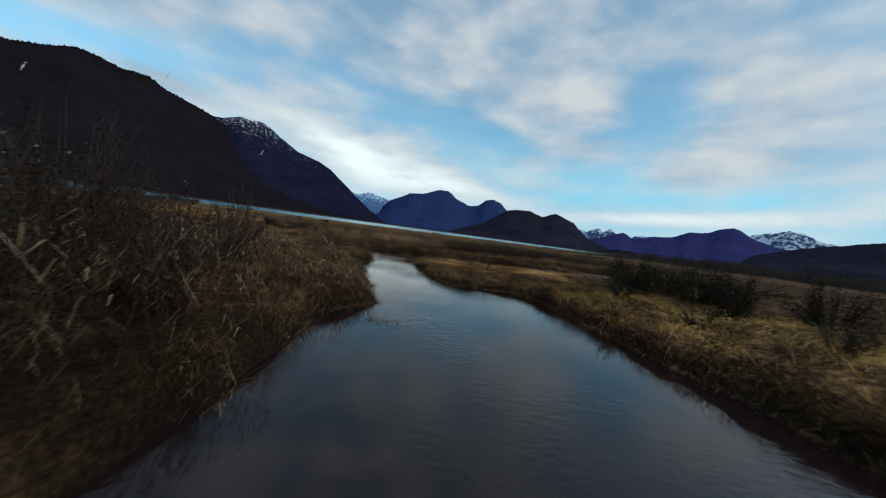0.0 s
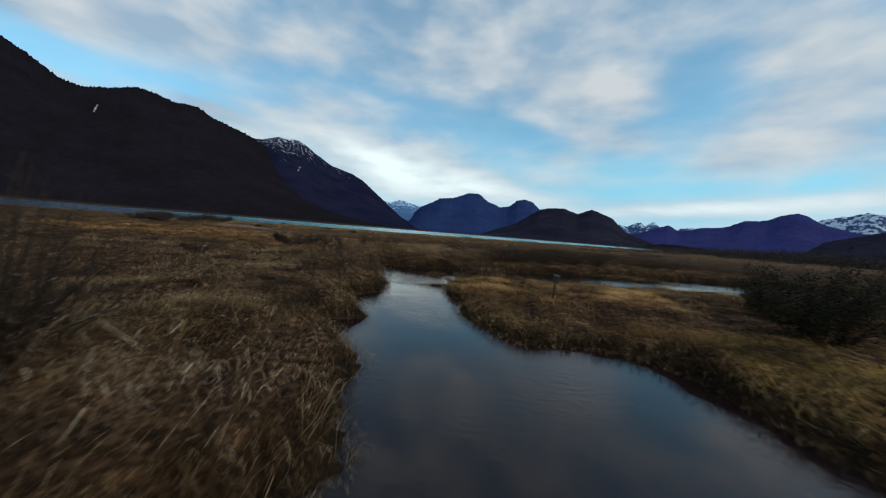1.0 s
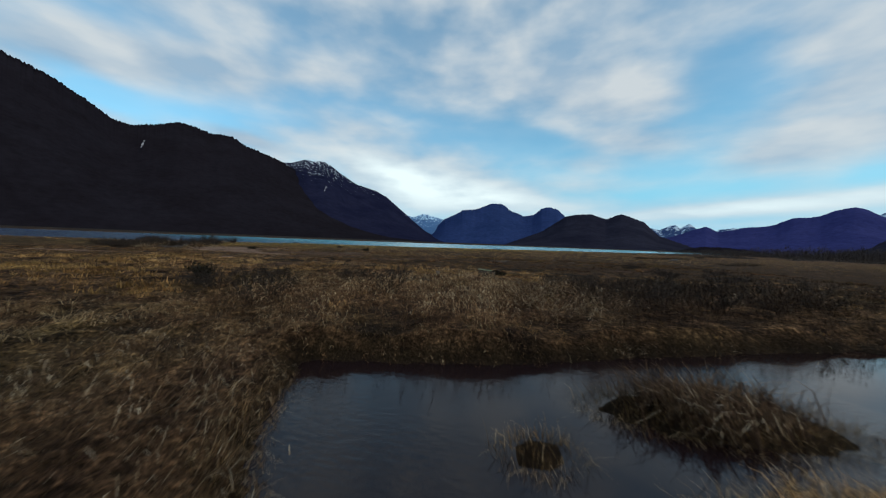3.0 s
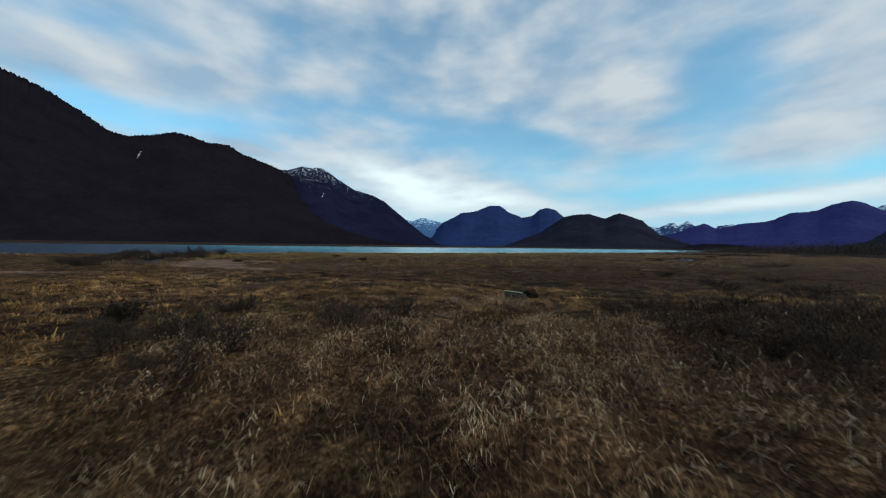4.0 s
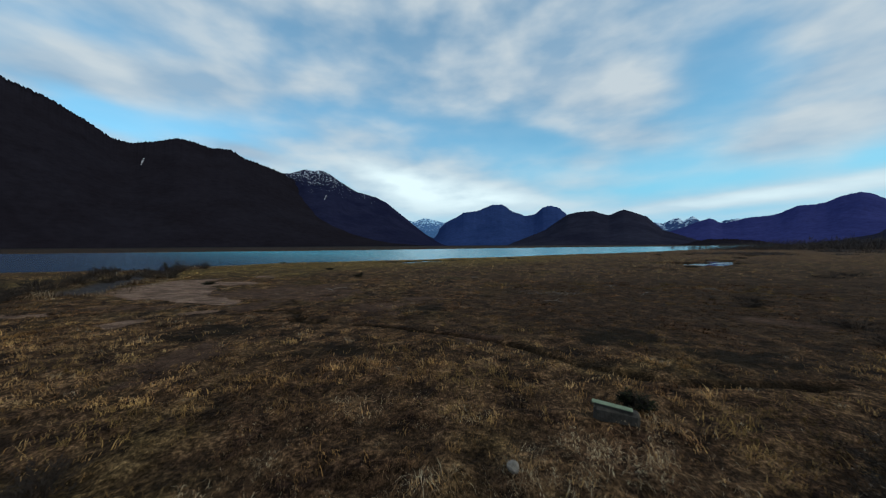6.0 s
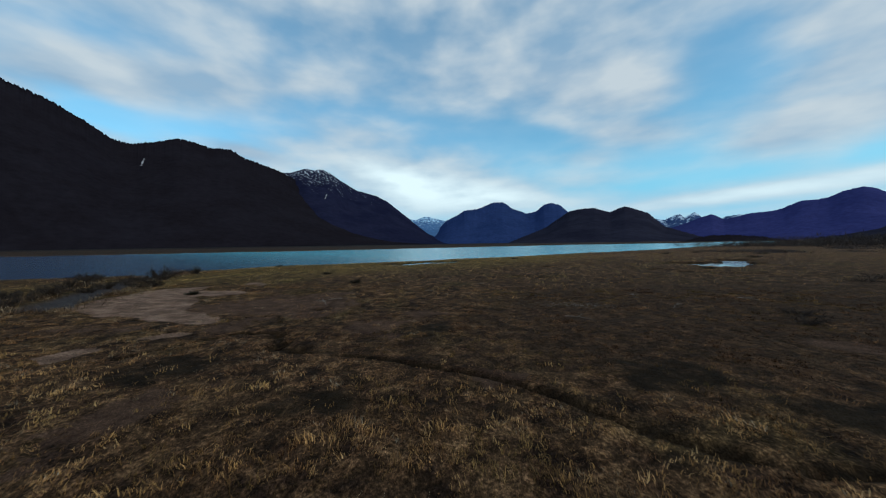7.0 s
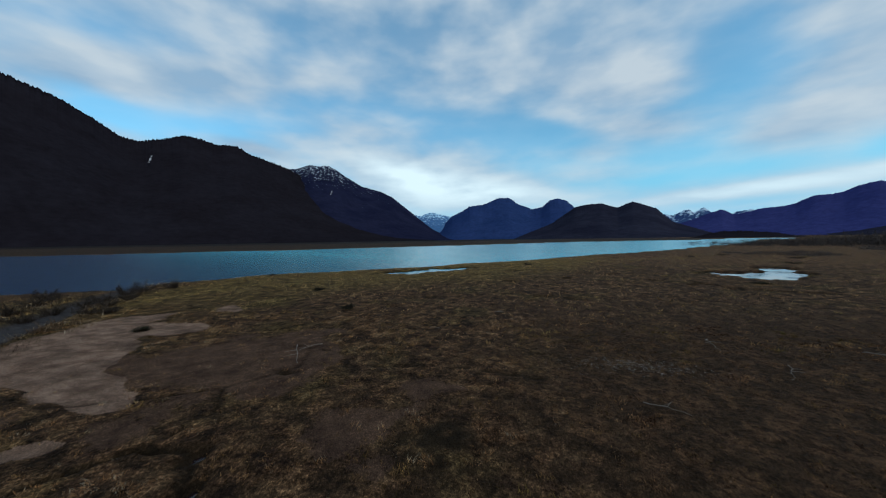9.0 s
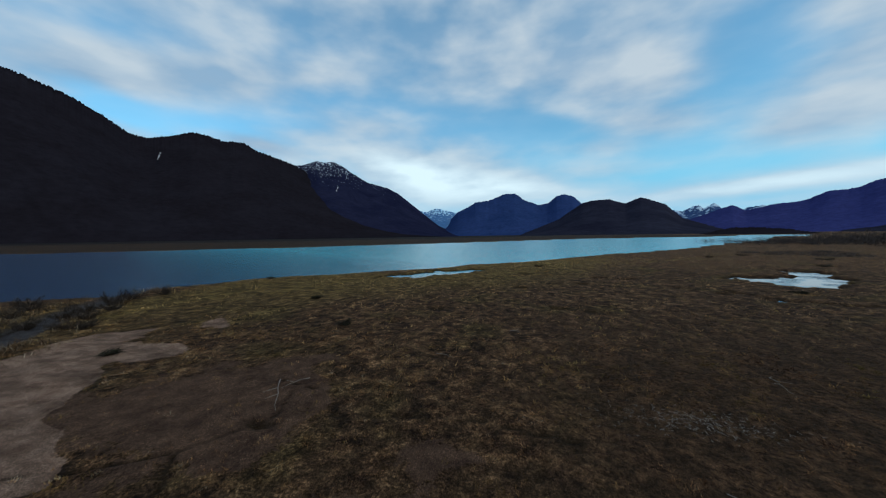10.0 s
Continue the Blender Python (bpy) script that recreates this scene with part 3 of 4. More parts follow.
# ---- mountains ----
def ridge(name, label, profile, far, near, mat, rough=1.0, seed=0, step=0.08, gullies=0.55, trees=0.0):
    """A mountain whose skyline follows (azimuth, elevation) knots, rising from near to far metres away."""
    az = np.arange(profile[-1][0], profile[0][0], step)
    knots = np.array(profile[::-1])
    bell = np.exp(-(np.arange(-1.2, 1.2001, step) / 0.22) ** 2)
    el = np.interp(np.arange(az[0] - 1.2, az[-1] + 1.2 + step, step), knots[:, 0], knots[:, 1])
    el = np.convolve(el, bell / bell.sum(), "same")[int(round(1.2 / step)):][:len(az)]
    el = el + (fbm(az, 0 * az, 1.6, 4, seed) - 0.5) * 0.35 * rough
    jag = (fbm(az, 0 * az, 0.25, 3, seed + 7) - 0.5) * 0.20 * rough + trees * (hashed(np.arange(len(az)), np.zeros(len(az)), seed) - 0.3)
    rows = 24
    u = np.concatenate([np.linspace(0, 1, rows), [1.06, 1.14]])
    A, U = np.meshgrid(np.radians(az), u)
    E = np.broadcast_to(np.radians(np.maximum(el, -0.4)), A.shape)
    r = near + (far - near) * U
    crest = np.tan(E + np.radians(jag) * np.minimum(U, 1) ** 8) * far
    rise = np.minimum(U, 1) ** 1.15
    spur = np.abs(fbm(-np.sin(A) * r, np.cos(A) * r, 900, 5, seed + 3) - 0.5) * 2
    z = crest * rise * (1 - gullies * spur * np.sin(np.pi * np.minimum(U, 1))) - 6 * (U < 0.02)
    z = np.where(U > 1, crest * (1 - (U - 1) * 2.5), z)
    V = np.stack([-np.sin(A) * r, np.cos(A) * r, z], -1).reshape(-1, 3)
    nx = len(az)
    i = (np.arange(len(u) - 1)[:, None] * nx + np.arange(nx - 1)).ravel()
    me = quads_mesh(name, V, np.stack([i, i + nx, i + nx + 1, i + 1], 1)[:, ::-1])
    return tagged(solid(name, me, mat, smooth=True), label, "mountain", kind="structure")


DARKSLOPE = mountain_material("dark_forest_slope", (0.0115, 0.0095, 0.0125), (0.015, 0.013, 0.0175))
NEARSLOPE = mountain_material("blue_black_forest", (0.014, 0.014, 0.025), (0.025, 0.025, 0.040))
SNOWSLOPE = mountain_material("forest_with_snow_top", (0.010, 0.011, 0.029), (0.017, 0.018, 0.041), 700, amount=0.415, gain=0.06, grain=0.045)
# distance haze is painted into the base colours of these farther slopes
BLUESLOPE = mountain_material("forest_painted_haze_blue", (0.018, 0.033, 0.100), (0.025, 0.042, 0.125), 505, amount=0.20, gain=0.08)
VIOLET = mountain_material("forest_painted_haze_violet", (0.026, 0.030, 0.110), (0.034, 0.038, 0.130), 345, amount=0.24, gain=0.10)
SNOWFAR = mountain_material("haze_tinted_snow_peaks", (0.030, 0.055, 0.140), (0.050, 0.080, 0.180), 130, (0.42, 0.52, 0.64), 0.40, 0.12, 0.02)
VALLEY = mountain_material("haze_tinted_valley_peaks", (0.06, 0.13, 0.28), (0.09, 0.17, 0.34), 250, (0.42, 0.62, 0.80), 0.42, 0.14)

ridge("mountain_far_valley", "distant snow-dusted peaks tinted pale haze blue, closing the valley",
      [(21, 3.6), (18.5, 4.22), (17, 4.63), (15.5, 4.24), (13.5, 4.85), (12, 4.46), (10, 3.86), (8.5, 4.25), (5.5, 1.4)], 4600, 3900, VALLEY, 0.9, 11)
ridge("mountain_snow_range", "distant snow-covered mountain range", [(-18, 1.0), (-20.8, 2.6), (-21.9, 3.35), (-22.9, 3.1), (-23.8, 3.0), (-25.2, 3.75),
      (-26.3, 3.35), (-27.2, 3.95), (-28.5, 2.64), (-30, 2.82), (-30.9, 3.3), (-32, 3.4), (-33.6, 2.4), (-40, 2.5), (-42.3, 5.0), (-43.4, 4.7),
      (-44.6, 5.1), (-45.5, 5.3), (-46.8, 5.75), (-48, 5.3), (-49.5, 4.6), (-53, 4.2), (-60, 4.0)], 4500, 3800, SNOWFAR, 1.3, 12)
ridge("mountain_blue_ridge", "long forested mountain ridge tinted violet-blue with painted haze", [(-18, -0.3), (-23.3, 1.5), (-24.8, 1.9), (-26.1, 2.4), (-28, 3.2),
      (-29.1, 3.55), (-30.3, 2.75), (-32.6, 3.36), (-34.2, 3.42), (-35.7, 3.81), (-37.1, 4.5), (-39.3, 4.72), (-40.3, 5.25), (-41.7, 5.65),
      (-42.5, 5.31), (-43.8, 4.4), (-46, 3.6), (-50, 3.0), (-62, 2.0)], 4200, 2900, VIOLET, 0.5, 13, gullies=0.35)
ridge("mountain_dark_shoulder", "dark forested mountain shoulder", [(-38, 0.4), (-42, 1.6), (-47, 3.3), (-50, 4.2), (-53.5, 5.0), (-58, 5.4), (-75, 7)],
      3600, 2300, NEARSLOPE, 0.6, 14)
ridge("mountain_twin_peaks", "forested mountain tinted deep haze blue, with rounded twin summits", [(15.5, -0.3), (12.6, 1.2), (9.9, 4.0), (6.6, 5.75), (4.3, 5.95),
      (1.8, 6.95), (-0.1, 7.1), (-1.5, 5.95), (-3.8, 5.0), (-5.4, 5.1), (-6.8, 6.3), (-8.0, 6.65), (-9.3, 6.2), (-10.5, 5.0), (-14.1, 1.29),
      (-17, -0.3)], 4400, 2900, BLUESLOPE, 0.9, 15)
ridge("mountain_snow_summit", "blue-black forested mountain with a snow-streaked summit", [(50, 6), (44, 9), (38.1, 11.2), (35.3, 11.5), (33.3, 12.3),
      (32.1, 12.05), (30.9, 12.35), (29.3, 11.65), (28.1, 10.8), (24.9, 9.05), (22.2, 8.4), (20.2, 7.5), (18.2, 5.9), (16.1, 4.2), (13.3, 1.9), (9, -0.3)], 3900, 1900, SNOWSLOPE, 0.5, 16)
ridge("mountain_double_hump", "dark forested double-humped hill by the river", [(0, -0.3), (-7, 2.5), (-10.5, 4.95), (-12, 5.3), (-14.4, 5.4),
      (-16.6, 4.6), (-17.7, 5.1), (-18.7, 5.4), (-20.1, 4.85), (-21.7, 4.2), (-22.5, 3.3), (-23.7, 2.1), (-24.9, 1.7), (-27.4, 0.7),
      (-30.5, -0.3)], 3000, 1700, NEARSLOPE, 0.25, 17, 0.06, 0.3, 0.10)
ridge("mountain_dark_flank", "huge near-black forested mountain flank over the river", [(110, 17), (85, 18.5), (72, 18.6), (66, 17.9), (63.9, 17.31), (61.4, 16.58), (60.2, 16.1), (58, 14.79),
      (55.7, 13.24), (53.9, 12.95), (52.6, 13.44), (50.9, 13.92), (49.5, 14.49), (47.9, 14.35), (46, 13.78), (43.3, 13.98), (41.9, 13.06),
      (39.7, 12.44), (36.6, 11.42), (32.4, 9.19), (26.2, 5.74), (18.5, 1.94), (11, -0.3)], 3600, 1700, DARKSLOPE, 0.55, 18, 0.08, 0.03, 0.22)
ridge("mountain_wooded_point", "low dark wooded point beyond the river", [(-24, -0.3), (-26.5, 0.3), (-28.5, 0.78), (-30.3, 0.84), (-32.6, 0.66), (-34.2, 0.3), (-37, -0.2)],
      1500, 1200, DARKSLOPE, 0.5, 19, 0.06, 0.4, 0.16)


def streak(az, el, crest, near, far, tall, wide, label):
    """A pale streak of snow in a gully, lying on a mountain's slope at that bearing."""
    us = np.linspace(0.05, 1, 400)
    seen = np.degrees(np.arctan(np.tan(np.radians(crest)) * far * us ** 1.15 / (near + (far - near) * us)))
    V = []
    for k, e in enumerate(np.linspace(el + tall / 2, el - tall / 2, 6)):
        u = us[np.argmin(np.abs(seen - e))]
        r = (near + (far - near) * u) * 0.965
        for side in (-1, 1):
            a = np.radians(az + side * wide * (0.5 + 0.5 * math.sin(k * 2.1 + az)) + 0.06 * k)
            V.append((-np.sin(a) * r, np.cos(a) * r, r * np.tan(np.radians(e))))
    F = [(2 * k, 2 * k + 1, 2 * k + 3, 2 * k + 2) for k in range(5)]
    tagged(solid("snow_gully", quads_mesh("snow_gully", np.array(V), np.array(F)), GULLYSNOW), label, "snow", kind="structure")


GULLYSNOW = plain_material("gully_snow", (0.20, 0.19, 0.21), (0.42, 0.40, 0.42), 0.02, 1.0)
streak(52.75, 10.95, 13.4, 1700, 3600, 0.9, 0.13, "pale snow streak in a steep gully of the dark slope")
streak(30.0, 8.05, 11.9, 1900, 3900, 0.8, 0.10, "pale snow streak below the snowy summit")


# ---- grasses and reeds ----
rng = np.random.default_rng(7)


def blades(x, y, z, length, width, lean, droop, segs=2, heading=None, tint=None):
    """Tapered bent ribbons rooted at x, y, z. lean: tilt as a share of length; droop: how far the tip sinks."""
    n = len(x)
    h = rng.uniform(0, 2 * np.pi, n) if heading is None else heading
    face = h + np.pi / 2 + rng.normal(0, 0.5, n)
    V = np.empty((n, segs + 1, 2, 3))
    for k in range(segs + 1):
        s = k / segs
        along = length * lean * s ** 1.3
        up = length * (s - droop * s ** 3)
        w = width * (1 - 0.85 * s) * 0.5
        cx, cy, cz = x + np.cos(h) * along, y + np.sin(h) * along, z + up
        for side, sg in ((0, -1), (1, 1)):
            V[:, k, side] = np.stack([cx + sg * np.cos(face) * w, cy + sg * np.sin(face) * w, cz], 1)
    base = (np.arange(n) * (segs + 1) * 2)[:, None]
    F = np.concatenate([base + np.array([2 * k, 2 * k + 1, 2 * k + 3, 2 * k + 2]) for k in range(segs)], 1).reshape(-1, 4)
    own = rng.random(n) if tint is None else tint      # tint rises from darker root to paler tip
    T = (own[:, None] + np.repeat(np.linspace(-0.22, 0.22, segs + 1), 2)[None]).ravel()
    return V.reshape(-1, 3), F, T


def joined(pieces):
    """One mesh's places, faces and tints from several pieces."""
    Vs, Fs, Ts, off = [], [], [], 0
    for V, F, *T in pieces:
        Vs.append(V)
        Fs.append(F + off)
        Ts.append(T[0] if T else np.full(len(V), 0.5))
        off += len(V)
    return np.concatenate(Vs), np.concatenate(Fs), np.concatenate(Ts)


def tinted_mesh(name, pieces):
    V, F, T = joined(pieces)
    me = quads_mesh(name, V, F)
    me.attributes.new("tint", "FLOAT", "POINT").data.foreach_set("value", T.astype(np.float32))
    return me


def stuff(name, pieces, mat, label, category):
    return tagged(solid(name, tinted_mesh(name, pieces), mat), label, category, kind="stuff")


def scatter(n, x0, x1, y0, y1):
    return rng.uniform(x0, x1, n), rng.uniform(y0, y1, n)


def back_edge(x):
    return np.interp(x, (-20, -6.2, -1.4, 6.5, 12, 20, 32, 60), (20, 22, 23.1, 26.3, 28.6, 31, 33, 36))


def left_edge(y):
    return np.interp(y, (-14, 3, 7.6, 10.2, 14.1, 17, 22), (-2.6, -2.0, -1.6, -2.2, -3.8, -3.6, -6.2))


def reed_height(x, y):
    """Height of tall reed growth; 0 where there is none."""
    patch = fbm(x, y, 2.6, 3, 41)
    bank = smooth(4.5, 2.0, left_edge(y) - x) * (x < left_edge(y) + 0.4) * smooth(22.5, 20, y) * (0.34 + 0.90 * smooth(8.5, 6.0, y) + 0.5 * smooth(15, 16.5, y) * smooth(22, 19, y))
    wide = smooth(0.40, 0.60, patch) * 0.5 * (x < left_edge(y) - 2) * (x > -16) * smooth(19, 15, y)
    d = y - back_edge(x)
    belt = smooth(-0.6, 0.3, d) * smooth(11, 5, d) * (0.75 + 0.4 * (patch - 0.5)) * smooth(-13, -8, x)
    right = smooth(5, 8, x) * smooth(38, 30, y - 0.25 * x) * smooth(-0.5, 0.3, d) * 0.8
    tail = smooth(0.50, 0.62, patch) * 0.6 * smooth(-16, -10, x) * smooth(38, 33, y) * (d > 0)
    return np.maximum.reduce([bank, wide, belt, right, tail]) * 0.95


# tall reeds with drooping leaves
px, py = scatter(250000, -18, 30, -2, 44)
H = reed_height(px, py)
keep = (H > 0.2) & (to_line(px, py, DITCH) > 0.22) & (rng.random(len(px)) < 0.25 + 0.75 * hummock(px, py)) & (shore(px, py) > np.where((px > -2.4) & (py < back_edge(px) - 1.0), 0.05, -0.22)) & (rng.random(len(px)) < (0.25 + 0.6 * (py < 34)) * np.where(px > 8, 0.45, 1.0))
px, py, H = px[keep], py[keep], H[keep] * rng.uniform(0.6, 1.1, keep.sum())
pz = land(px, py) - 0.03
tilt = rng.uniform(0.05, 0.55, len(px))
wind = rng.normal(2.6, 1.1, len(px))
clump = np.clip(rng.normal(0.45, 0.17, len(px)) + (py > 24) * (0.16 * smooth(-8, -5, px) * smooth(0.5, -0.5, px) - 0.24 * smooth(0.0, 1.2, px)) + (px < 0) * (py < 13) * (0.16 * smooth(5, 7, py) * smooth(-4.2, -3.2, px) - 0.12 * smooth(5, 3, py)) + (fbm(px, py, 0.7, 2, 66) - 0.5) * 0.9, 0, 1)


def reeds(pick, thin, pale=0.3):
    """Leaning dark stems with four drooping leaves each, some of them bleached."""
    x, y, z, h, t, w, c = px[pick], py[pick], pz[pick], H[pick], tilt[pick], wind[pick], clump[pick]
    n = len(x)
    out = [blades(x, y, z, h, np.full(n, 0.006 * thin), t, 0.08, 1, w, c * 0.5)]
    for k in range(4):
        s = rng.uniform(0.25, 1.0, n)
        off = t * s ** 1.3 * h
        bleached = np.where(rng.random(n) < pale, 0.42, -0.10) * s
        out.append(blades(x + np.cos(w) * off, y + np.sin(w) * off, z + h * s * 0.92, h * rng.uniform(0.16, 0.36, n), rng.uniform(0.009, 0.020, n) * thin,
                          0.9, rng.uniform(0.6, 1.5, n), 2, None, np.clip(c + bleached, 0, 1)))
    return out


near = (py < back_edge(px) - 0.8) & (px < 3)
dusky = ~near & (px > -1.6 + 2.0 * (fbm(px, py, 3.0, 2, 68) - 0.5))
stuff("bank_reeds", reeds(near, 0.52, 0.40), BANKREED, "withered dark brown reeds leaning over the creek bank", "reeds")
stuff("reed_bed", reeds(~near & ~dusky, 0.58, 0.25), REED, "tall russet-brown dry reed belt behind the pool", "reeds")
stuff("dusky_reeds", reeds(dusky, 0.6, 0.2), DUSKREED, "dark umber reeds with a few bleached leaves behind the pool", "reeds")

# loose grass skirts hanging over the water's edge
qx, qy = scatter(420000, -8, 14, -2, 30)
d = shore(qx, qy)
keep = (qy > 1 + 4 * value_noise(qx, qy, 1.0, 6) * (qx < 0)) & (np.abs(d - 0.12) < 0.30) & ((qy < back_edge(qx) - 1.0) | (rng.random(len(qx)) < 0.05))
qx, qy = qx[keep][:44000], qy[keep][:44000]
out = np.arctan2(shore(qx, qy + 0.05) - shore(qx, qy - 0.05), shore(qx + 0.05, qy) - shore(qx - 0.05, qy)) + np.pi
stuff("bank_grass", [blades(qx, qy, land(qx, qy), rng.uniform(0.12, 0.40, len(qx)), rng.uniform(0.003, 0.007, len(qx)), rng.uniform(0.3, 1.1, len(qx)),
      rng.uniform(0.2, 1.3, len(qx)), 2, out + rng.normal(0, 0.8, len(qx)))], GOLD, "matted tan grass hanging over the muddy creek banks", "grass")


def tufts(n, box, count, size, width, spread, keep_fun, lean=(0.4, 1.0), segs=2, pale=0.0, droop=(0.3, 0.95)):
    x, y = scatter(n, *box)
    k = rng.random(n) < keep_fun(x, y)
    x, y = x[k], y[k]
    s = rng.uniform(*size, len(x)) * (0.6 + 0.8 * fbm(x, y, 3.0, 3, 51))
    z = land(x, y) - 0.02
    swing = fbm(x, y, 2.0, 2, 61) * 12 + rng.normal(0, 0.7, len(x))
    tone = np.clip(rng.normal(0.44 + pale, 0.24, len(x)) + (fbm(x, y, 0.9, 3, 65) - 0.5) * 0.9 + (fbm(x, y, 4.0, 2, 67) - 0.5) * 0.7, 0, 1)
    tone = np.clip(tone - 0.34 * heath(x, y) - 0.20 * smooth(9.5, 7, y) * (x < 0)
                   + (0.16 * smooth(14.5, 16.5, y) * smooth(24, 21, y) - 0.08 * smooth(13.5, 11, y) + 0.24 * np.exp(-((y - 10.4) / 1.0) ** 2) * smooth(-2.2, -3.0, x)) * (x < -1.5) + 0.16 * smooth(16.0, 17.0, y) * smooth(22, 20, y) * (x > -1) - 0.20 * smooth(-7.5, -9, x) * smooth(22, 24, y) * smooth(33, 30, y)
                   - 0.42 * smooth(16.2, 14.2, y) * smooth(10.5, 11.5, y) * (x > -1), 0, 1)
    out = []
    for _ in range(count):
        out.append(blades(x + rng.normal(0, spread, len(x)) * s, y + rng.normal(0, spread, len(x)) * s, z, s * rng.uniform(0.6, 1.2, len(x)),
                          s * width * rng.uniform(0.6, 1.4, len(x)), rng.uniform(*lean, len(x)), rng.uniform(*droop, len(x)), segs,
                          swing + rng.normal(0, 0.9, len(x)), tone))
    return out


def dry(x, y):
    return (shore(x, y) > 0.12) * (1 - 0.97 * sandiness(x, y)) * (trench(x, y) > 0.16) * (gully(x, y) < 0.2)


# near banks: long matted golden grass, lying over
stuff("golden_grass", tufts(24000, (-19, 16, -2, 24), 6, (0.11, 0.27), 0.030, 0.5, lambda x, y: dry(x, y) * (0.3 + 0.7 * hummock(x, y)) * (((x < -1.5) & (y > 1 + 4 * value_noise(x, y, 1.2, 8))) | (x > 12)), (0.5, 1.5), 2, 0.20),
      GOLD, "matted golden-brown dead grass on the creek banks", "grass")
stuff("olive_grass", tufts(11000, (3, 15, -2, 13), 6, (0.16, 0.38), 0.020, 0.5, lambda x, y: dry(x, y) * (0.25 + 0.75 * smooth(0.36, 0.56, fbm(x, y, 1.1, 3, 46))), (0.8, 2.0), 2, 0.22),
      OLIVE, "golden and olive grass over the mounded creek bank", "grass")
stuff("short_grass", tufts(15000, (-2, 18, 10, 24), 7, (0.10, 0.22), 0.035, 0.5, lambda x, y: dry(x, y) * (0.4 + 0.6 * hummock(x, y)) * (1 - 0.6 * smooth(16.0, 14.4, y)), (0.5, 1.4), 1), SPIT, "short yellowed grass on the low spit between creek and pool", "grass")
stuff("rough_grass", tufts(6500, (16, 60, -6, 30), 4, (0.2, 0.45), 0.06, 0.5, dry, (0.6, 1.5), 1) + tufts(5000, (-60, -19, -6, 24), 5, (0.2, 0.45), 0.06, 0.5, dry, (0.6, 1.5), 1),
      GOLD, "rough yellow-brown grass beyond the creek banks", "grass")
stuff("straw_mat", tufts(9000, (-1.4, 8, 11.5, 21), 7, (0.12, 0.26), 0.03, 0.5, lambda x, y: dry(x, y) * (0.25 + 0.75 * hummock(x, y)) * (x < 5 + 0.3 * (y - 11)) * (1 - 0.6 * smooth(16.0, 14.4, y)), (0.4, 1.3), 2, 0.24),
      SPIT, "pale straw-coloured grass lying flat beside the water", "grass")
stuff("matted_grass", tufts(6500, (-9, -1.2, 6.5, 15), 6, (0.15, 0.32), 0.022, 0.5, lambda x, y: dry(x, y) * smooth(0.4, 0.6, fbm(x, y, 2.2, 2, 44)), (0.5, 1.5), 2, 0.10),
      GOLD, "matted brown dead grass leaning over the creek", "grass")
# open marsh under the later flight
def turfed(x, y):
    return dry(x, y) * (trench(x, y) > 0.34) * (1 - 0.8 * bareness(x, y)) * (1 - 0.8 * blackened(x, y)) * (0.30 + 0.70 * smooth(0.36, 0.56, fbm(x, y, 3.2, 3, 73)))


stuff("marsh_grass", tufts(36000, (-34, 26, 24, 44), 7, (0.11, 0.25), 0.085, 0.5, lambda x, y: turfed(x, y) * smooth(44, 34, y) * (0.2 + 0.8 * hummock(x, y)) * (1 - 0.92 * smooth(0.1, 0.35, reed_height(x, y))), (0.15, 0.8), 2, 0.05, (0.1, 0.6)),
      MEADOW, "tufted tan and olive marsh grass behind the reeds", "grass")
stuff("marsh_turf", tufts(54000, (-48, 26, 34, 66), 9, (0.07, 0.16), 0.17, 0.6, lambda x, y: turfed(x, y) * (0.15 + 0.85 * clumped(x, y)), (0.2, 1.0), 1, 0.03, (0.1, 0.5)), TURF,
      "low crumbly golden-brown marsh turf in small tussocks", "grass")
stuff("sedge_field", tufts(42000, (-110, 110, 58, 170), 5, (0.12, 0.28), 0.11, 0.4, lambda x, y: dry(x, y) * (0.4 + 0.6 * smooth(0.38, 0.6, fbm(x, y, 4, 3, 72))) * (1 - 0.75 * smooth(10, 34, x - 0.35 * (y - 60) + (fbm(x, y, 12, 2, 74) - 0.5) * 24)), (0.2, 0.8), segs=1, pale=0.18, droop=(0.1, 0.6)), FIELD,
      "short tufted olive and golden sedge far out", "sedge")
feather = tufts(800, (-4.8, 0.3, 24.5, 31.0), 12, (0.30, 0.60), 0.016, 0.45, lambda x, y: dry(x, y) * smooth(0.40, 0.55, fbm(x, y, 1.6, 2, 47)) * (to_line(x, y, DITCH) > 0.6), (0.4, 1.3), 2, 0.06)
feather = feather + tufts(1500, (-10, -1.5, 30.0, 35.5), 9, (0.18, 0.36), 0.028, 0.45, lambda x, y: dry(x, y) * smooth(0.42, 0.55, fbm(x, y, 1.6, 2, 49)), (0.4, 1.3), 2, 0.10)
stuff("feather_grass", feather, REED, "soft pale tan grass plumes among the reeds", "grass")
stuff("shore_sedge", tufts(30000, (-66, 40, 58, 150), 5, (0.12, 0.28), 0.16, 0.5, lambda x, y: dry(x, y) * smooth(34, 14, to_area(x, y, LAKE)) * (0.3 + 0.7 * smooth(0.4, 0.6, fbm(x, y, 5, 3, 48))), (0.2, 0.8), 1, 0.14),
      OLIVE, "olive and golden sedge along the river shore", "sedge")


def fringe(x, y):
    d = to_line(x, y, GULLY) + (fbm(x, y, 3, 2, 87) - 0.5) * 2.0
    return smooth(2.0, 2.4, d) * smooth(5.2, 3.6, d) * (shore(x, y) > 0.3) * (0.25 + 0.75 * smooth(0.42, 0.56, fbm(x, y, 2.2, 2, 88)))


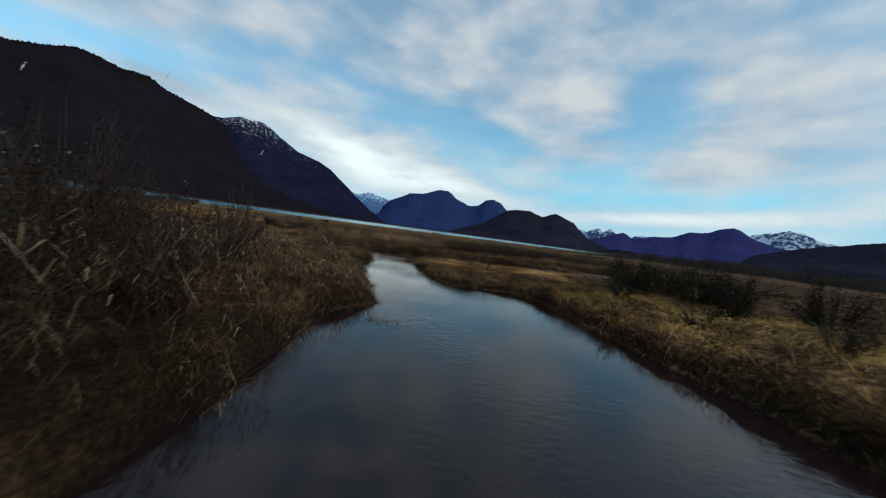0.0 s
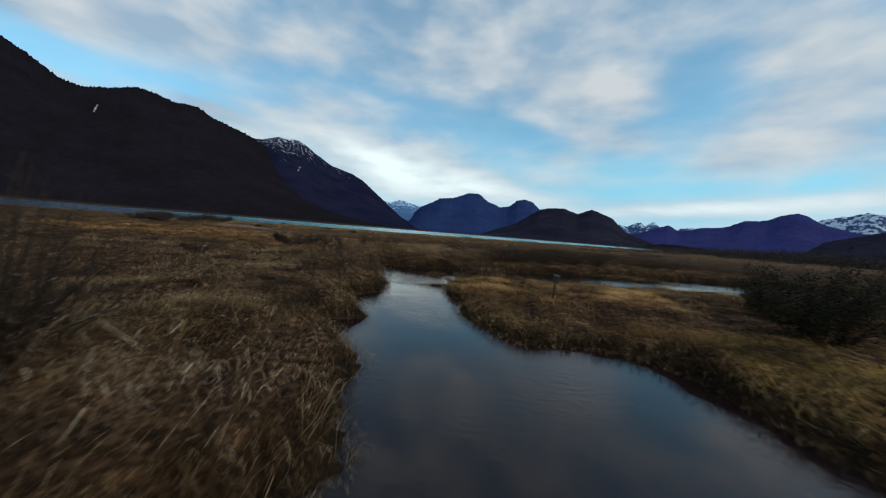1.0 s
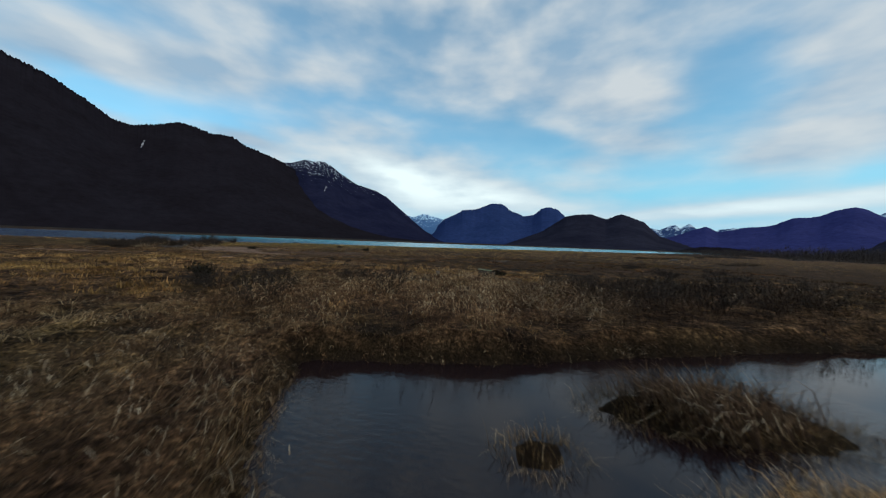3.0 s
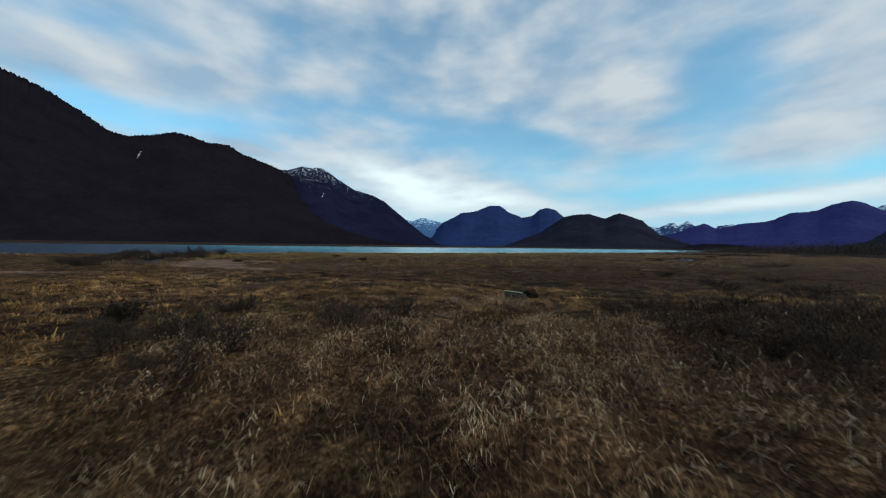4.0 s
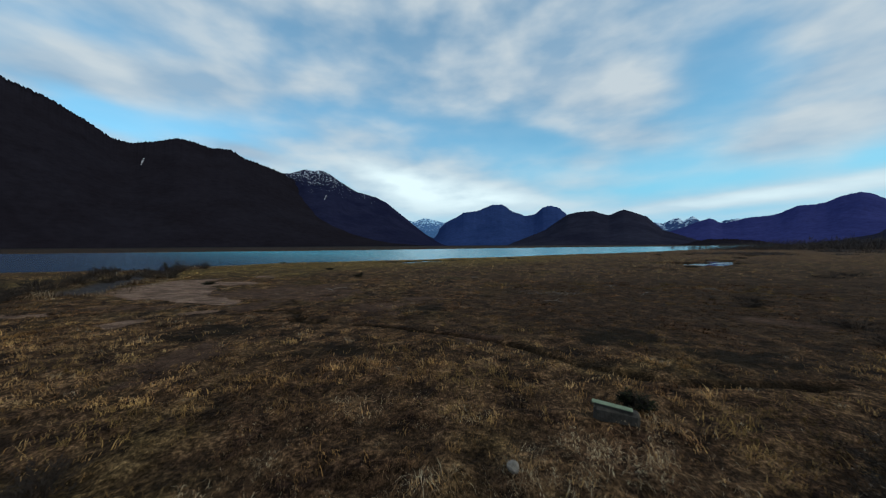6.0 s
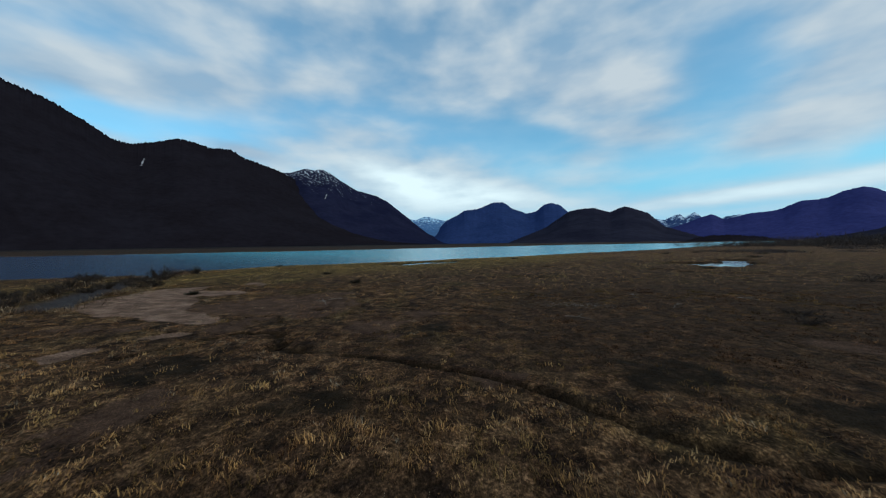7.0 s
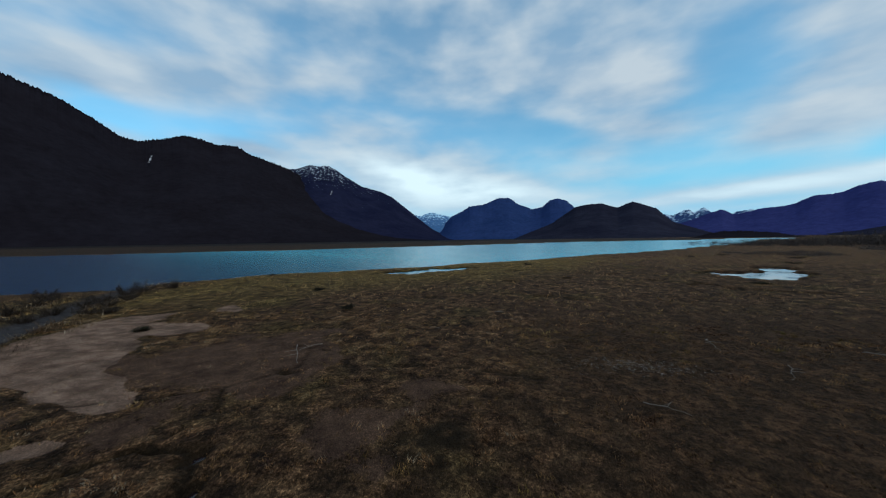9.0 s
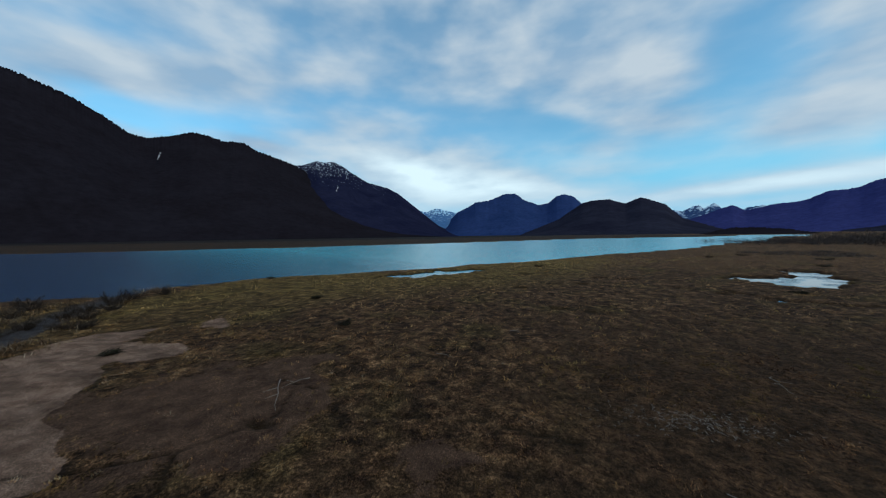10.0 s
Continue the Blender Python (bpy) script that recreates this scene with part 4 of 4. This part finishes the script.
stuff("gully_sedge", tufts(9000, (-74, -40, 46, 82), 9, (0.45, 1.05), 0.035, 0.4, fringe, (0.1, 0.6), 1, -0.06), BANKREED, "grey-brown rank sedge fringing the silted gully", "sedge")


# ---- shrubs, posts and drift ----
def tubes(lines, sides=4):
    """Tapered tubes along lines of (x, y, z, radius)."""
    Vs, Fs, off = [], [], 0
    ang = np.arange(sides) * 2 * np.pi / sides
    for line in lines:
        L = np.asarray(line, float)
        d = np.gradient(L[:, :3], axis=0)
        d /= np.linalg.norm(d, axis=1, keepdims=True) + 1e-9
        a = np.cross(d, np.where(np.abs(d[:, 2:3]) < 0.8, [[0, 0, 1.0]], [[1.0, 0, 0]]))
        a /= np.linalg.norm(a, axis=1, keepdims=True) + 1e-9
        b = np.cross(d, a)
        V = L[:, None, :3] + L[:, None, 3:4] * (np.cos(ang)[None, :, None] * a[:, None] + np.sin(ang)[None, :, None] * b[:, None])
        n = len(L)
        i = np.arange(n - 1)[:, None] * sides + np.arange(sides)
        j = np.arange(n - 1)[:, None] * sides + (np.arange(sides) + 1) % sides
        F = np.stack([i, j, j + sides, i + sides], -1).reshape(-1, 4)
        caps = [[0, 0, 0, 0]] if sides != 4 else [[3, 2, 1, 0], [(n - 1) * 4, (n - 1) * 4 + 1, (n - 1) * 4 + 2, (n - 1) * 4 + 3]]
        if sides == 4:
            F = np.concatenate([F, caps])
        Vs.append(V.reshape(-1, 3))
        Fs.append(F + off)
        off += n * sides
    return np.concatenate(Vs), np.concatenate(Fs)


def thing(name, x, y, label, category, group="", z=None):
    e = new(name)
    e.location = (x, y, float(land(np.array([x]), np.array([y]))[0]) if z is None else z)
    e.empty_display_size = 0.1
    return tagged(e, label, category, group)


def shrub(x, y, h, r, label, stems=14, twigs=10, leaves=0, leaf_mat=None, leaf=0.05, category="shrub", name="shrub", spread=1.0, group="shrubs on the marsh", tw=0.009):
    """Many-stemmed shrub: arching stems, fine twigs and, where it has them, small leaves."""
    e = thing(name, x, y, label, category, group)
    lines, tips = [], []
    for _ in range(stems):
        a, q = rng.uniform(0, 2 * np.pi), rng.uniform(0.15, 1.0) ** 0.6
        hh = h * rng.uniform(0.45, 1.0) * (1 - 0.6 * q ** 2)
        root = rng.uniform(0, 0.35) * r
        pts = []
        for s in (0, 0.4, 1):
            out = root + (q * r * spread - root) * s ** 1.4
            pts.append((np.cos(a) * out + rng.normal(0, 0.03) * r * s, np.sin(a) * out + rng.normal(0, 0.03) * r * s, hh * (s - 0.12 * s * s) / 0.88 - 0.05 * (s == 0),
                        (0.006 + 0.006 * h) * (1 - 0.8 * s)))
        lines.append(pts)
        P = np.array(pts)[:, :3]
        for _ in range(twigs):
            s = rng.uniform(0.15, 1.0) * 2
            i = min(int(s), 1)
            tips.append(P[i] + (P[i + 1] - P[i]) * (s - i))
    for k in range(5):
        solid("stem", quads_mesh("stem", *tubes(lines[k:k + 1])), TWIG, e)
    pieces = [tubes(lines[5:])]
    T = np.array(tips)
    n = len(T)
    head = np.arctan2(T[:, 1], T[:, 0]) + rng.normal(0, 1.0, n)
    pieces.append(blades(T[:, 0], T[:, 1], T[:, 2], h * rng.uniform(0.08, 0.26, n), tw + 0 * head, rng.uniform(0.2, 1.0, n), rng.uniform(0, 0.3, n), 1, head))
    m = 2 * n
    K = T[rng.integers(0, n, m)] + rng.normal(0, 0.07, (m, 3)) * (r, r, h)
    K[:, 2] = np.clip(K[:, 2], 0.0, None)
    pieces.append(blades(K[:, 0], K[:, 1], K[:, 2], rng.uniform(0.06, 0.16, m) * (0.6 + 0.4 * h), tw * 0.7 + 0 * K[:, 0], rng.uniform(0.2, 1.2, m), 0.2, 1))
    tagged(solid("crown", tinted_mesh("crown", pieces), TWIG, e), kind="stuff")
    if leaves:
        k = rng.integers(0, n, leaves)
        L = T[k] + rng.normal(0, 0.065, (leaves, 3)) * (r, r, h)
        L[:, 2] = np.clip(L[:, 2], 0.02, None)
        leafage = blades(L[:, 0], L[:, 1], L[:, 2], leaf * rng.uniform(0.6, 1.4, leaves), leaf * rng.uniform(0.5, 0.9, leaves), rng.uniform(0.3, 1.5, leaves), rng.uniform(0.2, 1.0, leaves), 1)
        tagged(solid("foliage", tinted_mesh("foliage", [leafage]), leaf_mat, e), kind="stuff")
    return e


BARE = "bare twiggy dark brown shrub among the marsh grass"
for x, y, h, r in ((-6.4, 5.6, 3.0, 1.7), (-8.2, 7.6, 2.9, 1.9), (-5.0, 7.7, 2.1, 1.2), (-9.5, 5.0, 3.0, 2.0), (-4.6, 3.6, 1.7, 1.0), (-4.3, 5.6, 1.5, 0.9), (-5.4, 2.0, 2.0, 1.2)):
    shrub(x, y, h * 1.15, r, "tall bare creek-side shrub with a few withered leaves", 38, 22, 1300, DEADLEAF, 0.034, group="tall shrubs on the bank")
for x, y, h, r in ((-3.8, 2.5, 1.9, 1.1), (-5.3, 4.1, 2.5, 1.4), (-7.2, 3.2, 3.0, 1.6), (-3.5, 4.3, 1.45, 0.9), (-9.6, 6.8, 2.7, 1.6), (-6.6, 6.0, 2.2, 1.2), (-3.2, 1.4, 1.2, 0.7)):
    shrub(x, y, h * 1.2, r, "dense withered thicket with small dark brown leaves", 30, 20, int(2100 * r), DARKLEAF, 0.045, group="tall shrubs on the bank")
for x, y, h, r in ((8.4, 13.9, 1.5, 1.3), (9.7, 15.7, 1.7, 1.5), (10.6, 18.0, 1.6, 1.5), (12.2, 14.8, 1.9, 1.8), (13.0, 18.0, 1.8, 1.8), (14.8, 16.2, 1.9, 1.9), (8.6, 9.2, 1.1, 0.7), (10.9, 8.7, 1.45, 1.0)):
    shrub(x, y, h * 1.55, r * 1.1, "dense dark green bramble thicket", 24, 16, int(5600 * r), BRAMBLE, 0.052, "bramble", "bramble", 1.1, "brambles by the creek")
for x, y, h, r in ((6.0, 7.2, 0.75, 0.6), (7.3, 5.6, 1.2, 0.7), (5.6, 9.6, 0.6, 0.6), (9.4, 6.6, 1.0, 0.8)):
    shrub(x, y, h, r, "low dark shrub in golden grass", 16, 14, 500, BRAMBLE, 0.05)
for x, y, h, r in ((-7.1, 29.3, 0.8, 0.7), (-10.7, 27.4, 1.0, 1.3), (-13.3, 31.1, 0.7, 0.7), (-6.2, 27.2, 1.0, 0.7),
                   (6.2, 30.2, 1.2, 1.1), (2.7, 30.9, 1.0, 1.0), (1.5, 31.9, 0.75, 0.8), (5.2, 35.0, 1.0, 1.2), (4.2, 29.8, 1.1, 1.0), (3.0, 28.2, 1.0, 0.8), (0.9, 27.9, 0.8, 0.6), (9.5, 32.0, 1.1, 1.2), (2.2, 34.6, 1.0, 1.2), (4.4, 35.2, 0.9, 1.2), (7.2, 37.4, 0.9, 1.4),
                   (10.2, 43.0, 0.8, 1.6), (12.0, 40.2, 0.9, 1.6), (10.6, 51.8, 0.7, 1.5), (12.2, 54.3, 0.7, 1.7), (11.6, 46.4, 0.8, 1.5), (15.5, 44.0, 0.9, 1.8),
                   (17.5, 50.0, 0.8, 1.8), (33.0, 73.5, 0.8, 2.6), (37.5, 77.0, 0.8, 2.8), (5.5, 32.6, 1.1, 1.3), (8.2, 34.2, 1.2, 1.5), (11.2, 36.2, 1.2, 1.6), (14.5, 36.5, 1.2, 1.8), (-12.2, 26.3, 1.0, 1.3), (-9.6, 25.1, 0.9, 1.1), (-13.9, 27.3, 0.8, 0.9),
                   (14.0, 32.0, 1.1, 1.6), (2.2, 27.2, 1.0, 1.0), (4.6, 28.3, 1.1, 1.1), (6.8, 29.0, 1.2, 1.2), (1.2, 30.4, 0.9, 0.9), (8.8, 30.0, 1.2, 1.3), (-7.9, 28.6, 1.0, 1.0), (-6.8, 30.2, 0.8, 0.8), (17.5, 35.5, 1.2, 1.8), (-16.5, 13.0, 1.0, 1.0), (-12.0, 17.5, 0.9, 1.0), (-13.6, 30.6, 0.6, 0.8)):
    shrub(x, y, h, r, BARE, 24, 17, tw=0.006 + 0.0003 * y)
for x, y, h, r in ((-8.5, 29.3, 1.0, 1.0), (-10.2, 26.6, 1.0, 1.4), (-12.0, 27.4, 0.9, 1.2), (1.6, 34.1, 1.0, 1.3), (0.4, 32.9, 0.8, 0.9), (3.6, 31.4, 1.1, 1.4), (6.2, 33.2, 1.2, 1.6), (2.4, 29.0, 1.0, 1.1)):
    shrub(x, y, h, r, "dense dark brown bush with clinging withered leaves", 28, 18, int(1500 * r), DARKLEAF, 0.04, tw=0.012)
for x, y, h, r in ((-15.2, 28.5, 0.75, 0.75), (-24.6, 67.7, 0.65, 0.95), (-35.3, 79.0, 0.5, 1.1), (-57.3, 96.3, 0.6, 1.1), (-2.4, 35.9, 0.45, 0.5), (-38, 57.8, 0.45, 0.9), (-3.0, 125, 0.7, 1.6),
                   (28, 92, 0.5, 1.4), (52, 160, 0.9, 2.5), (66, 168, 0.9, 3.0), (75, 150, 1.0, 3.0), (60, 130, 0.8, 2.4)):
    shrub(x, y, h, r, "rounded dark low bush alone on the flat", 30, 20, 700, BRAMBLE, 0.10, group="lone bushes on the flat", tw=0.02)
for x, y, h, r in ((-47.5, 49.5, 0.8, 1.4), (-50, 52.2, 0.9, 1.5), (-52.6, 55.4, 1.0, 1.5), (-53.5, 58.8, 1.0, 1.6), (-55.2, 61.6, 1.2, 1.6), (-57.0, 65.2, 1.3, 1.6), (-58.4, 68.3, 1.4, 1.6),
                   (-59.8, 71.6, 1.6, 1.7), (-61.0, 74.6, 1.5, 1.6), (-60.5, 78.4, 1.3, 1.6), (-58.5, 60.2, 1.1, 1.8), (-61.8, 63.8, 1.1, 1.8), (-56, 57, 0.9, 1.6), (-65.5, 67, 1.0, 1.8),
                   (-70, 69, 1.0, 2.0), (-48.8, 62.6, 0.7, 1.0), (-46.2, 46.6, 0.8, 1.6), (-43.5, 45.0, 0.7, 1.4), (-49.5, 47.6, 0.9, 1.7), (-54.6, 53.2, 0.9, 1.7), (-50.6, 62.0, 0.7, 1.2), (-53.0, 65.2, 0.8, 1.3), (-55.4, 68.8, 0.9, 1.4)):
    shrub(x, y, h * 1.4, r * 1.15, "grey-brown leafless shrub lining the small gully", 30, 24, group="shrubs along the gully", tw=0.03)


for x, y, h, r in ((0.35, 21.3, 0.42, 0.5), (0.95, 21.5, 0.36, 0.45), (-0.72, 18.95, 0.4, 0.42), (-1.05, 18.0, 0.32, 0.42)):
    shrub(x, y, h, r, "low clump of dead drooping fern and twigs by the water", 16, 16, 380, DEADLEAF, 0.05, group="dead clumps by the pool", tw=0.006)


def islet_mound(x, y):
    return (oval(x, y, (0.5, 21.35, 0.75, 0.42)) < 0) * 1.0


stuff("islet_reeds", tufts(420, (-0.4, 1.4, 20.8, 21.9), 9, (0.40, 0.75), 0.022, 0.35, islet_mound, (0.3, 1.2), 2, -0.02, (0.3, 0.9)), BANKREED, "mound of drooping dead reed on the mossy islet", "reeds")


# weathered nest box on a post
def box_mesh(sx, sy, sz, bevel=0.006):
    bm = bmesh.new()
    bmesh.ops.create_cube(bm, size=1)
    bmesh.ops.scale(bm, vec=(sx, sy, sz), verts=bm.verts)
    bmesh.ops.bevel(bm, geom=bm.edges[:], offset=bevel, segments=1, affect="EDGES")
    return bm


def moved(bm, x=0, y=0, z=0, turn=None):
    if turn:
        bmesh.ops.rotate(bm, verts=bm.verts, matrix=Euler([radians(v) for v in turn]).to_matrix())
    bmesh.ops.translate(bm, vec=(x, y, z), verts=bm.verts)
    return bm


nest = thing("nest_box", 2.55, 16.4, "dark weathered wooden nest box on a leaning post", "nest box")
part("post", moved(box_mesh(0.048, 0.048, 0.86, 0.006), 0, 0, 0.33, (3, 2, 10)), OLDWOOD, nest)
part("body", moved(box_mesh(0.155, 0.15, 0.235), 0.02, -0.085, 0.66, (3, 2, 10)), OLDWOOD, nest)
part("lid", moved(box_mesh(0.20, 0.215, 0.02), 0.02, -0.085, 0.795, (9, 2, 10)), BOXGREEN, nest, "mossy green sloping lid")
# solid black disc painted as the dark inside of the entrance
bm = bmesh.new()
bmesh.ops.create_cone(bm, cap_ends=True, segments=14, radius1=0.02, radius2=0.02, depth=0.008)
part("entrance_shade", moved(bm, 0.034, -0.163, 0.70, (93, 0, 10)), HOLESHADE, nest, "black disc painted as the shade inside a round entrance")
stake = thing("stake", 1.86, 12.1, "short dark rotten stake at the water's edge", "stake", z=-0.1)
part("stump", moved(box_mesh(0.09, 0.08, 0.42, 0.015), 0, 0, 0.16, (4, -6, 25)), OLDWOOD, stake)
board = thing("board", -3.2, 35.1, "pale green painted board over a dark block standing for its shadow", "board")
part("panel", moved(box_mesh(0.84, 0.12, 0.04, 0.01), 0, 0, 0.38, (16, 3, -19)), FOAMGREEN, board)
part("rail", moved(box_mesh(0.80, 0.04, 0.08, 0.01), 0.02, -0.045, 0.335, (6, 3, -19)), OLDWOOD, board)
# dark block added to stand for the shadow under the board
part("shadow_block", moved(box_mesh(0.95, 0.30, 0.36, 0.06), 0.1, 0.03, 0.13, (0, 2, -14)), OLDWOOD, board, "dark block added for the shadow beneath")


def stick(x0, y0, x1, y1, rad, label, forks=2, mat=DRIFT, name="driftwood"):
    e = thing(name, x0, y0, label, "driftwood", "driftwood on the flat")
    dx, dy = x1 - x0, y1 - y0
    n = 7
    line = [(dx * s + rng.normal(0, 0.07), dy * s + rng.normal(0, 0.07), 0.06 + 0.08 * math.sin(3 * s), rad * (1 - 0.7 * s)) for s in np.linspace(0, 1, n)]
    solid("trunk", quads_mesh("trunk", *tubes([line])), mat, e)
    for k in range(forks):
        b = line[2 + k]
        a = math.atan2(dy, dx) + rng.choice((-1, 1)) * rng.uniform(0.5, 1.1)
        L = math.hypot(dx, dy) * rng.uniform(0.15, 0.3)
        solid("branch", quads_mesh("branch", *tubes([[(b[0] + math.cos(a) * L * s, b[1] + math.sin(a) * L * s, b[2] + 0.15 * s, rad * 0.6 * (1 - 0.7 * s)) for s in (0, 0.35, 0.7, 1)]])), mat, e)
    return e


PALE = "bleached grey branch lying on the marsh"
for s in ((5.1, 61.9, 4.5, 59.6, 0.022), (6.6, 57.5, 5.4, 55.3, 0.022), (-22.4, 56.3, -20.2, 53.3, 0.03), (-20.9, 57.0, -21.6, 55.2, 0.022), (-14.5, 62, -13.2, 61.4, 0.02), (-2.6, 51.8, -1.2, 51.0, 0.018),
          (12.5, 60.5, 13.4, 59.4, 0.03), (-9.5, 68.5, -8.6, 68.0, 0.03)):
    stick(*s, PALE)
stick(-2.3, 31.5, -1.5, 32.4, 0.05, "dark waterlogged branch in a wet hollow", 1, OLDWOOD)
stick(-6.4, 30.0, -5.2, 29.8, 0.08, "dark fallen branch under the reeds", 1, OLDWOOD)

lx, ly = rng.normal(-1.4, 1.7, 420), rng.normal(56.1, 0.6, 420)
V, F, T = blades(lx, ly, np.zeros(420), rng.uniform(0.06, 0.24, 420), np.full(420, 0.03), rng.uniform(0.8, 1.3, 420), 0.9, 2)
V[:, 2] = land(V[:, 0], V[:, 1]) + 0.05 + V[:, 2] * 0.2      # lying flat on the turf
stuff("drift_litter", [(V, F, T)], DRIFT, "scattered bleached stems and drift on the flat", "drift")
fx, fy = np.concatenate([rng.normal(-1.05, 0.25, 90), rng.normal(-2.9, 0.3, 40), rng.normal(-1.8, 0.3, 60)]), np.concatenate([rng.normal(6.3, 0.16, 90), rng.normal(17.3, 0.2, 40), rng.normal(17.4, 0.12, 60)])
stuff("floating_litter", [blades(fx, fy, np.full(190, 0.004), rng.uniform(0.04, 0.16, 190), np.full(190, 0.016), rng.uniform(0.8, 1.6, 190), rng.uniform(0.5, 1.0, 190), 1)], DEADLEAF, "brown leaf litter floating on the creek", "leaf litter")

stone = thing("stone", -5.5, 32.7, "small pale grey stone in the grass", "stone")
bm = bmesh.new()
bmesh.ops.create_icosphere(bm, subdivisions=2, radius=0.11)
for v in bm.verts:
    v.co *= 1 + 0.35 * (noise.noise(v.co * 14) + 0.2)
    v.co.z *= 0.7
part("rock", moved(bm, 0, 0, 0.10), DRIFT, stone)

# bare wood far across the marsh, with scrub along its foot
count = 2600
along = rng.random(count) ** 0.85
wx = 134 + along * 300 + rng.normal(0, 6, count)
wy = 262 - along * 60 + rng.uniform(0, 70, count)
wz = np.full(count, 0.2)
wh = rng.uniform(4.5, 9.5, count) * (0.45 + 0.65 * smooth(0.0, 0.35, along)) * (0.65 + 0.7 * fbm(wx, wy, 25, 2, 91))
pieces = [blades(wx, wy, wz, wh, np.full(count, 0.14), rng.uniform(0, 0.15, count), 0.02, 2)]
for k in range(19):
    up = rng.uniform(0.02, 0.9, count)
    pieces.append(blades(wx + rng.normal(0, 1.3, count), wy + rng.normal(0, 1.3, count), wz + wh * up * 0.85, wh * rng.uniform(0.10, 0.26, count), np.full(count, 0.24), rng.uniform(0.2, 0.9, count), 0.1, 1))
stuff("far_wood", pieces, FARTWIG, "leafless grey-brown wood across the marsh", "wood")
count = 1500
sx, sy = rng.uniform(70, 330, count), rng.uniform(0, 1, count)
sy = 150 + sy * 80 + 0.12 * sx
pick = fbm(sx, sy, 30, 3, 93) > 0.5
sx, sy = sx[pick], sy[pick]
pieces = []
for k in range(26):
    pieces.append(blades(sx + rng.normal(0, 1.5, len(sx)), sy + rng.normal(0, 1.0, len(sx)), np.full(len(sx), 0.25), rng.uniform(0.4, 1.5, len(sx)), np.full(len(sx), 0.12), rng.uniform(0.4, 1.8, len(sx)), 0.3, 1))
stuff("far_scrub", pieces, FARTWIG, "low brown willow scrub scattered before the wood", "scrub")
